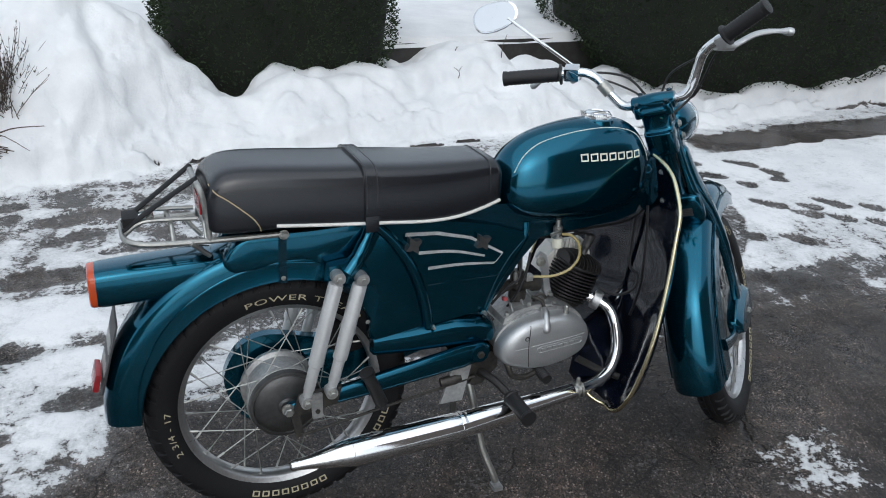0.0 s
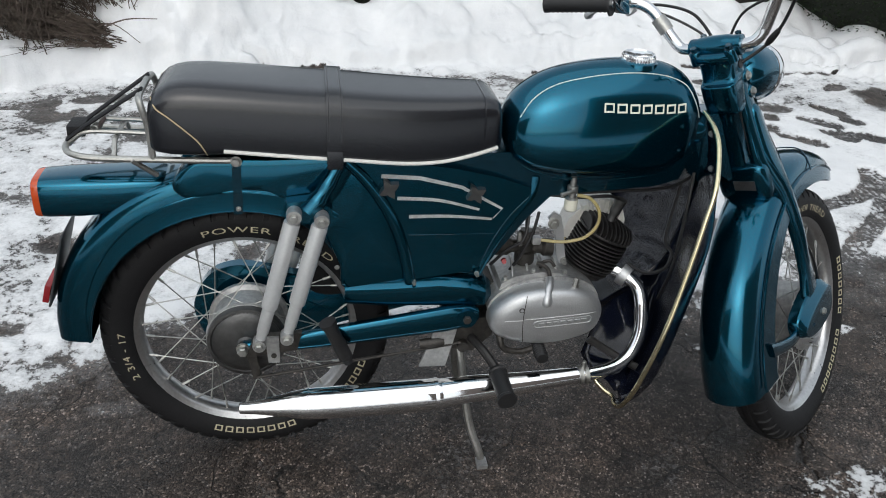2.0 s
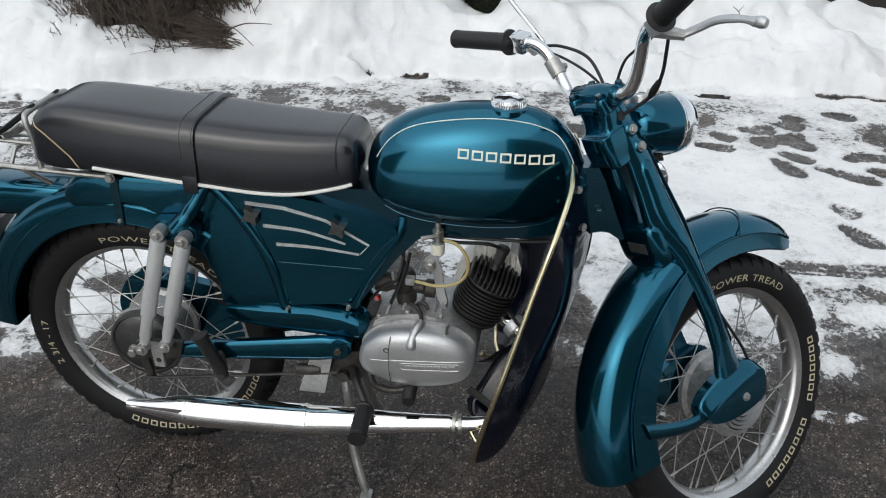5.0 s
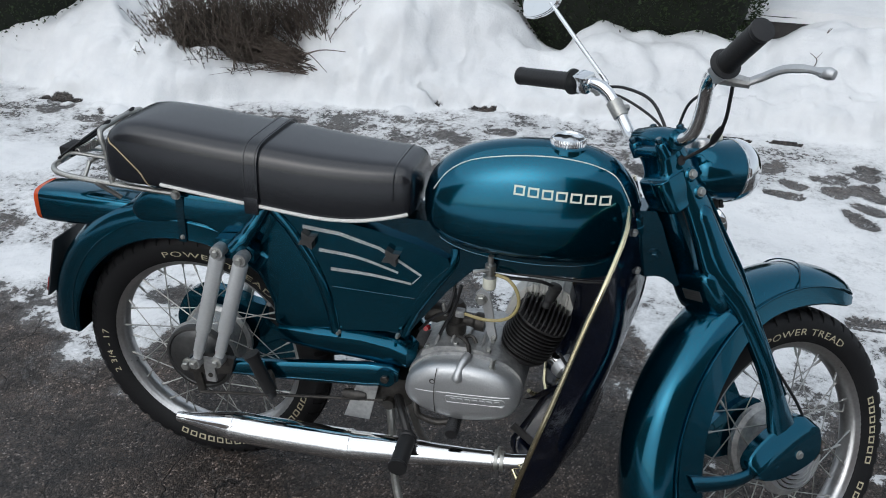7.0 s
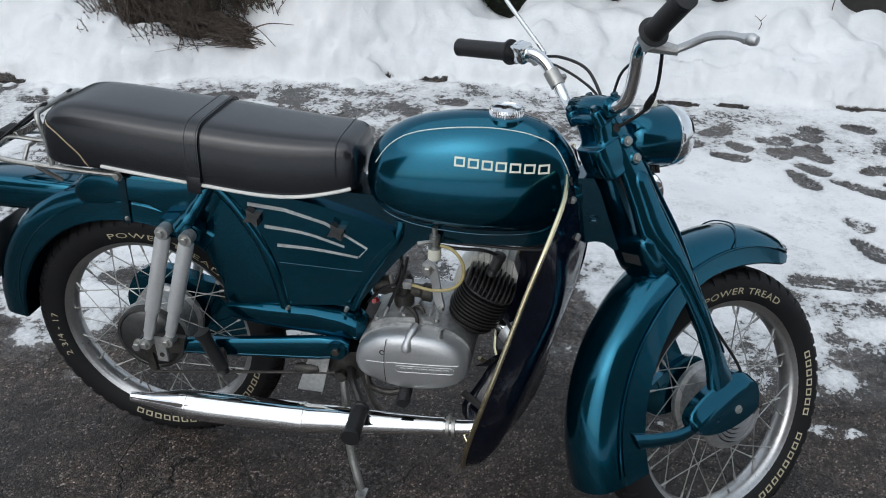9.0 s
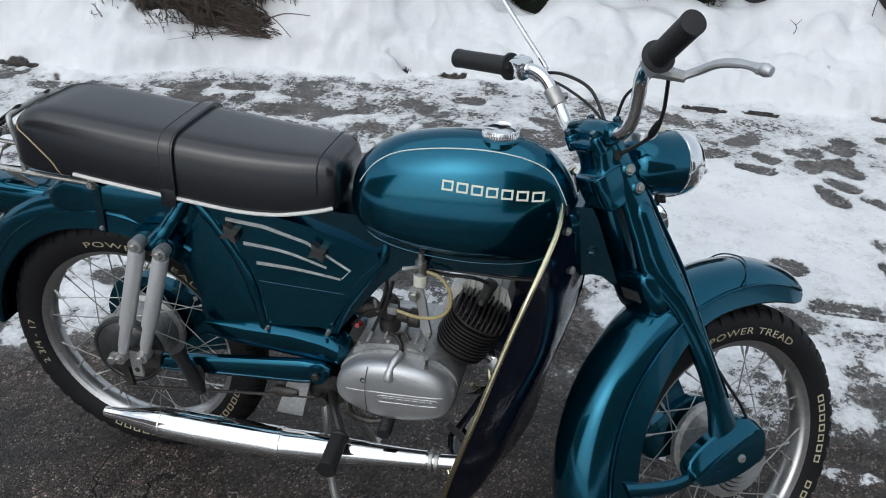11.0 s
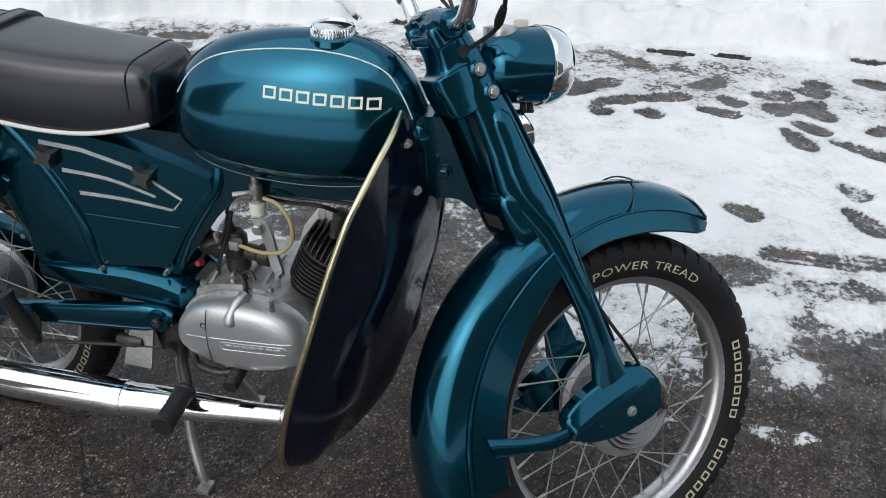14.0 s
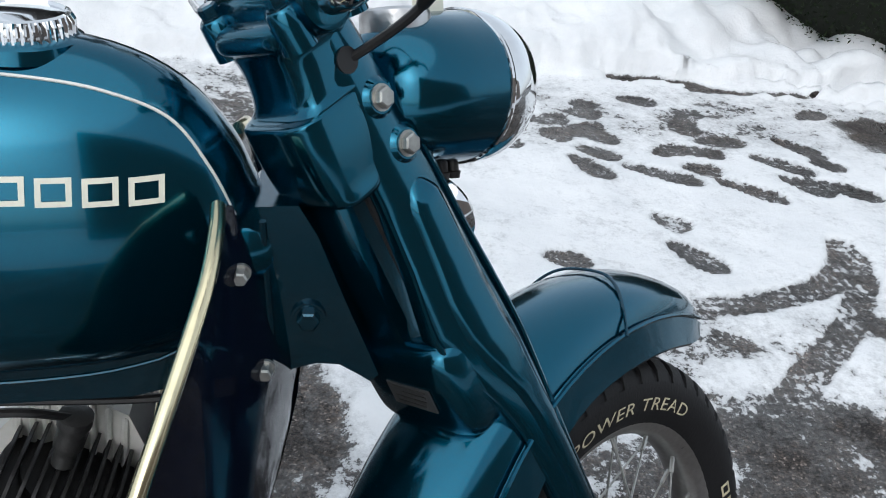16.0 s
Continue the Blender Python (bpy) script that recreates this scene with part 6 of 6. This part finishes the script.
outline_pts = [(0.0585 * math.copysign(1, math.cos(a)) * 0.88 + 0.0075 * math.cos(a), 0.0075 * math.sin(a)) for a in (2 * math.pi * (k + 0.5) / 24 for k in range(24))]
part("badge_frame", tube([on_cover(*tilted(u, v), 0.0003) for u, v in outline_pts], 0.0009, 6, True), ALLOY, cover, "raised badge frame")
for k in range(7):
    at = on_cover(*tilted(-0.0435 + k * 0.0145, 0))
    part("badge_bar", block(0.0105, 0.0026, 0.0062, at, 0.0008, pose(0, 0, 0, 0, -4.5, 0)), ALLOY, cover, "plain raised bar")
part("rib_line", tube([on_cover(*tilted(-0.076 + 0.0144 * k, 0.0135), 0.0002) for k in range(11)], 0.0009, 6), ALLOY, cover)
part("rib_line", tube([on_cover(0.508 + 0.0075 * k, 0.371 + 0.0004 * k, 0.0001) for k in range(6)], 0.0007, 6), ALLOY, cover)
for x, z, y in ((0.541, 0.396, -0.1185), (0.545, 0.330, -0.112), (0.583, 0.322, -0.112)):
    part("cover_screw", rod((x, y, z), (x, y - 0.005, z), [(0, 0), (0.006, 0), (0.006, 0.8), (0.0045, 1), (0.002, 0.6), (0, 0.6)], 16), GREASY if z > 0.39 else ALLOY_DULL, cover)
part("clutch_boss", tube(smooth_path([(0.589, -0.1205, 0.402), (0.590, -0.1185, 0.412), (0.592, -0.112, 0.425), (0.597, -0.098, 0.437), (0.602, -0.082, 0.442)], 5), [0.0035, 0.0065, 0.0090, 0.0105, 0.0112, 0.0115, 0.0115, 0.0112, 0.0108, 0.0104] + [0.0095] * 11, 16), ALLOY, cover, "clutch lever boss")
part("clutch_arm", tube(smooth_path([(0.603, -0.082, 0.440), (0.600, -0.074, 0.458), (0.590, -0.066, 0.466), (0.578, -0.060, 0.468)], 5), 0.0042, 10, flat=1.5), GREASY, cover, "dark clutch arm")
part("oil_plug", hexagon((0.652, -0.095, 0.430), (0.654, -0.095, 0.452), 0.0058), STEEL, cover, smooth=False)
for k in range(4):
    x = 0.53 + 0.03 * k
    part("case_rib", tube(smooth_path([(x, -0.066, 0.437), (x + 0.004, -0.03, 0.455), (x + 0.006, 0.03, 0.456)], 4), 0.0035, 8), ALLOY_DULL, engine)
for x, z in ((0.515, 0.432), (0.572, 0.448), (0.638, 0.442)):
    part("case_screw", hexagon((x, -0.06, z - 0.004), (x, -0.062, z + 0.008), 0.0055), STEEL, engine, smooth=False)
part("breather", tube(smooth_path([(0.59, -0.05, 0.45), (0.592, -0.055, 0.466), (0.605, -0.06, 0.472), (0.614, -0.066, 0.462)], 5), 0.0036, 8), GREASY, engine, "small bent breather pipe")
part("engine_bolt", hexagon((0.477, -0.03, 0.405), (0.477, -0.040, 0.405), 0.009), STEEL, engine, smooth=False)
part("mount_lug", prism([(0.455, 0.40), (0.48, 0.42), (0.51, 0.405), (0.50, 0.38), (0.46, 0.385)], -0.032, 0.032, 0.004), GREASY, engine)

# cylinder: finned barrel leaning ahead
AXIS = Matrix.Translation((0.695, 0, 0.418)) @ pose(0, 0, 0, 0, 23, 0) @ Matrix.Diagonal((0.97, 0.97, 0.82, 1))


def fin(z, half, thick, mat, name, label=""):
    ring = []
    for k in range(36):
        a = 2 * math.pi * k / 36
        c, s = math.cos(a), math.sin(a)
        ring.append((half * math.copysign(abs(c) ** 0.85, c), half * 1.02 * math.copysign(abs(s) ** 0.85, s)))
    rows = [[(x * g, y * g, z + h) for x, y in ring] for h, g in ((0, 0.985), (thick * 0.25, 1), (thick * 0.75, 1), (thick, 0.985))]
    return part(name, loft(rows), mat, barrel, label)


barrel = part("cylinder_barrel", lathe([(0, 0), (0.046, 0), (0.046, 0.01), (0.038, 0.014), (0.038, 0.125), (0, 0.125)], (0, 0, 0), "Z", 28), IRON, bike, "black cast iron cylinder", AXIS)
for k in range(10):
    fin(0.014 + 0.0098 * k, 0.0575 if k > 1 else 0.052, 0.0034, IRON, "cooling_fin")
fin(0.113, 0.056, 0.006, IRON, "cylinder_head", "black cylinder head")
for k in range(11):
    u = -0.05 + 0.01 * k
    w, top = 0.057 * math.sqrt(1 - (u / 0.062) ** 2), 0.013 + 0.026 * math.sqrt(1 - (u / 0.062) ** 2)
    arch = [(w * math.cos(a), 0.117 + top * math.sin(a) ** 0.7) for a in np.linspace(0, math.pi, 12)]
    bm = prism(arch, u - 0.0014, u + 0.0014, 0.0006, 1)
    bmesh.ops.transform(bm, matrix=pose(0, 0, 0, 0, 0, 90), verts=bm.verts)
    part("head_fin", bm, IRON, barrel)
part("plug_boot", tube(smooth_path([(0.736, -0.014, 0.538), (0.742, -0.014, 0.556), (0.748, -0.015, 0.574), (0.752, -0.016, 0.588)], 5), [0.0088] * 5 + [0.0112] * 6 + [0.0128] * 4 + [0.008], 16), DRUM, engine, "grey spark plug cap")
part("plug_lead", tube(smooth_path([(0.750, -0.017, 0.584), (0.72, -0.03, 0.600), (0.66, -0.03, 0.598), (0.60, -0.02, 0.60)], 8), 0.0035, 8), CABLE, engine, "black ignition lead")
# pale alloy duct behind the cylinder, ribbed on its upper face
duct = part("cooling_duct", prism([(0.652, 0.482), (0.664, 0.520), (0.690, 0.548), (0.722, 0.562), (0.752, 0.560), (0.776, 0.545), (0.786, 0.515), (0.78, 0.475), (0.70, 0.455)], 0.032, 0.085, 0.008, 3), WHITE, bike, "white ribbed cooling duct")
for k, top in enumerate((0.546, 0.554, 0.5595, 0.562, 0.561, 0.558, 0.552, 0.542)):
    x = 0.690 + 0.0118 * k
    part("rib", tube(smooth_path([(x - 0.006, 0.031, top - 0.07), (x - 0.002, 0.030, top - 0.03), (x, 0.032, top - 0.004), (x, 0.045, top + 0.0015), (x, 0.080, top + 0.0015)], 4), 0.0032, 8), WHITE, duct)

# bracket, carburettor, tap and hoses
part("engine_stay", prism([(0.600, 0.552), (0.612, 0.565), (0.626, 0.556), (0.634, 0.53), (0.640, 0.49), (0.648, 0.455), (0.636, 0.448), (0.626, 0.47), (0.620, 0.51), (0.612, 0.535)], -0.030, -0.022, 0.003), ALLOY, engine, "bright alloy engine stay")
part("stay_bolt", hexagon((0.612, -0.030, 0.541), (0.612, -0.040, 0.541), 0.0095), STEEL, engine, smooth=False)
part("stay_bolt", hexagon((0.642, -0.030, 0.456), (0.642, -0.042, 0.456), 0.0055), STEEL, engine, smooth=False)
carb = part("carburettor", lathe([(0, 0.448), (0.019, 0.448), (0.021, 0.455), (0.021, 0.475), (0.016, 0.478), (0.016, 0.495), (0.019, 0.498), (0.019, 0.512), (0.012, 0.522), (0, 0.522)], (0.562, -0.018, 0), "Z", 24), GREASY, bike, "oily grey carburettor")
part("intake", rod((0.50, -0.01, 0.485), (0.62, -0.012, 0.478), [(0, 0), (0.021, 0), (0.021, 0.2), (0.014, 0.3), (0.014, 0.8), (0.019, 0.85), (0.019, 1), (0, 1)], 20), GREASY, carb)
part("carb_banjo", block(0.018, 0.016, 0.016, (0.575, -0.045, 0.513), 0.004), ALLOY_DULL, carb)
part("tickler", rod((0.545, -0.04, 0.50), (0.54, -0.045, 0.53), [(0, 0), (0.005, 0), (0.005, 0.8), (0.003, 1), (0, 1)], 10), STEEL, carb)
part("red_plug", rod((0.512, -0.05, 0.47), (0.51, -0.062, 0.474), [(0, 0), (0.006, 0), (0.005, 1), (0, 1)], 12), RED, carb, "small red plug")
tap = part("fuel_tap", lathe([(0, 0.588), (0.009, 0.588), (0.0125, 0.592), (0.0125, 0.612), (0.008, 0.615), (0.008, 0.622), (0.0105, 0.624), (0.0105, 0.638), (0.006, 0.64), (0.006, 0.656), (0, 0.656)], (0.631, -0.062, 0), "Z", 20), STEEL, bike, "brass and zinc fuel tap")
part("tap_bowl", lathe([(0, 0.586), (0.0095, 0.586), (0.0128, 0.590), (0.0130, 0.611), (0.010, 0.613), (0, 0.613)], (0.631, -0.062, 0), "Z", 20), CREAM, tap, "pale translucent filter bowl")
part("tap_lever", tube([(0.631, -0.072, 0.631), (0.618, -0.08, 0.632), (0.603, -0.082, 0.628)], [0.004, 0.0035, 0.0045], 8), STEEL, tap)
part("fuel_hose", tube(smooth_path([(0.642, -0.062, 0.618), (0.668, -0.066, 0.612), (0.687, -0.07, 0.588), (0.688, -0.07, 0.556), (0.668, -0.066, 0.528), (0.63, -0.06, 0.515), (0.59, -0.05, 0.514), (0.575, -0.045, 0.514)], 8), 0.0034, 10), HOSE, tap, "translucent yellow fuel hose")
for pts in ([(0.562, -0.018, 0.52), (0.56, -0.03, 0.57), (0.60, -0.03, 0.605), (0.70, -0.03, 0.61), (0.84, -0.03, 0.618), (0.91, -0.02, 0.655)],
            [(0.53, -0.035, 0.44), (0.545, -0.05, 0.48), (0.565, -0.05, 0.53), (0.575, -0.045, 0.575)],
            [(0.49, -0.03, 0.45), (0.52, -0.04, 0.49), (0.55, -0.045, 0.515), (0.56, -0.03, 0.56)],
            [(0.775, -0.045, 0.455), (0.80, -0.08, 0.45), (0.83, -0.10, 0.47), (0.845, -0.09, 0.50), (0.84, -0.06, 0.52), (0.87, -0.02, 0.62)],
            [(0.875, -0.055, 0.66), (0.860, -0.085, 0.58), (0.845, -0.105, 0.48), (0.83, -0.10, 0.40)]):
    part("cable", tube(smooth_path(pts, 8), 0.0034, 8), CABLE, bike, "black cable")

# ---- exhaust
path = smooth_path([(-0.014, -0.142, 0.203), (0.02, -0.142, 0.203), (0.06, -0.142, 0.204), (0.10, -0.141, 0.205), (0.20, -0.141, 0.207), (0.376, -0.139, 0.213), (0.378, -0.139, 0.213), (0.45, -0.136, 0.219), (0.56, -0.132, 0.226), (0.672, -0.128, 0.236)], 4)
radii = [curve_at([(-0.02, 0.010), (-0.01, 0.0115), (0.02, 0.014), (0.06, 0.021), (0.10, 0.0285), (0.125, 0.0315), (0.20, 0.0325), (0.3775, 0.0325)], p.x) if p.x < 0.3772 else curve_at([(0.3772, 0.0305), (0.45, 0.0285), (0.56, 0.0225), (0.64, 0.0185), (0.68, 0.018)], p.x) for p in path]
muffler = part("silencer", tube(path, radii, 32), CHROME, bike, "long polished chrome silencer", sharp=60)
part("joint_ring", rod((0.371, -0.1392, 0.2129), (0.380, -0.1389, 0.2133), [(0.03, 0), (0.0338, 0.1), (0.0338, 0.9), (0.03, 1)], 32), CHROME, muffler)
part("tail_bore", rod((-0.015, -0.142, 0.203), (0.002, -0.142, 0.203), [(0, 0.6), (0.008, 0.6), (0.0085, 0.0), (0.0098, 0.0), (0.0098, 1)], 20), GREASY, muffler)
part("seam_ring", rod((0.118, -0.141, 0.2053), (0.122, -0.141, 0.2054), [(0.03, 0), (0.0322, 0.2), (0.0322, 0.8), (0.03, 1)], 32), CHROME, muffler)
header = part("exhaust_pipe", tube(smooth_path([(0.66, -0.1285, 0.235), (0.72, -0.125, 0.240), (0.760, -0.119, 0.250), (0.790, -0.108, 0.272), (0.810, -0.092, 0.318), (0.812, -0.070, 0.366), (0.808, -0.046, 0.393), (0.786, -0.024, 0.412), (0.752, -0.004, 0.424)], 8), 0.0152, 20), CHROME, bike, "curved chrome exhaust pipe")
part("pipe_flange", rod((0.790, -0.027, 0.409), (0.776, -0.016, 0.416), [(0.014, 0), (0.024, 0), (0.025, 0.5), (0.024, 1), (0.014, 1)], 28), ALLOY, header, "finned alloy pipe nut")
for x in (0.676, 0.688):
    part("clamp", rod((x, -0.128, 0.2365), (x + 0.007, -0.1278, 0.237), [(0.015, 0), (0.0205, 0), (0.0205, 1), (0.015, 1)], 24), STEEL, header, "zinc clamp")
part("clamp_bolt", hexagon((0.683, -0.130, 0.252), (0.684, -0.130, 0.272), 0.0045), STEEL, header, smooth=False)
part("silencer_hanger", prism([(0.345, 0.245), (0.40, 0.245), (0.42, 0.335), (0.375, 0.335)], -0.088, -0.082, 0.003), ALLOY_DULL, bike, "pale alloy hanger plate")

# ---- pegs, levers and stand
for side in (-1, 1):
    part("footrest_arm", tube(smooth_path([(0.455, side * 0.06, 0.295), (0.475, side * 0.10, 0.288), (0.498, side * 0.132, 0.263), (0.499, side * 0.145, 0.262)], 5), 0.0095, 10), IRON, bike, "black footrest arm")
    peg = rod((0.499, side * 0.140, 0.262), (0.502, side * 0.226, 0.256), [(0, 0), (0.019, 0), (0.0195, 0.06)] + [(0.0165 + 0.0012 * (k % 2), 0.09 + 0.05 * k) for k in range(17)] + [(0.0195, 0.94), (0.019, 1), (0, 1)], 18)
    part("footrest_rubber", peg, GRIP, bike, "ribbed black rubber footrest")
    rest = part("pillion_rest", rod((0.159, side * 0.122, 0.385), (0.2, side * 0.118, 0.285), [(0, 0), (0.017, 0), (0.0165, 0.08), (0.0135, 0.14), (0.0145, 0.86), (0.011, 0.9), (0.009, 1), (0, 1)], 18), GRIP, bike, "folded black pillion footrest")
    part("rest_arm", tube([(0.197, side * 0.115, 0.293), (0.19, side * 0.10, 0.312), (0.185, side * 0.09, 0.33)], 0.008, 8), GREASY, rest)
    part("stand_leg", tube(smooth_path([(0.432, side * 0.045, 0.275), (0.444, side * 0.065, 0.20), (0.458, side * 0.09, 0.10), (0.478, side * 0.11, 0.04), (0.487, side * 0.115, 0.012)], 5), 0.009, 10), STEEL, bike, "worn steel stand leg")
    part("stand_foot", block(0.024, 0.03, 0.012, (0.489, side * 0.118, 0.0095 if side > 0 else -0.001), 0.003), ALLOY_DULL, bike, "worn stand foot")
part("stand_bar", tube([(0.437, -0.075, 0.28), (0.437, 0.075, 0.28)], 0.012, 12), GREASY, bike)
part("gear_lever", tube(smooth_path([(0.505, -0.085, 0.335), (0.505, -0.106, 0.322), (0.515, -0.112, 0.300), (0.55, -0.110, 0.290), (0.583, -0.105, 0.297)], 6), 0.0072, 10), GREASY, bike, "dark steel gear lever")
part("lever_rubber", rod((0.586, -0.098, 0.300), (0.588, -0.146, 0.294), [(0, 0), (0.0125, 0)] + [(0.0125 + 0.0012 * (k % 2), 0.05 + 0.06 * k) for k in range(15)] + [(0.012, 1), (0, 1)], 16), GRIP, bike, "ribbed black lever rubber")
part("brake_rod", tube([(0.02, -0.10, 0.245), (0.25, -0.09, 0.275), (0.43, -0.085, 0.30)], 0.0034, 8), GREASY, bike, "thin brake rod")
part("brake_arm", prism([(0.0, 0.30), (0.018, 0.305), (0.028, 0.24), (0.012, 0.232)], -0.092, -0.084, 0.002), GREASY, bike)
part("underside_bracket", prism([(0.40, 0.33), (0.50, 0.345), (0.50, 0.30), (0.46, 0.26), (0.41, 0.27)], -0.06, 0.06, 0.008), GREASY, bike, "dark oily underside bracket")
part("coil_fitting", rod((0.345, -0.085, 0.30), (0.395, -0.088, 0.305), [(0, 0), (0.010, 0), (0.012, 0.3), (0.012, 0.7), (0.007, 1), (0, 1)], 14), GREASY, bike)
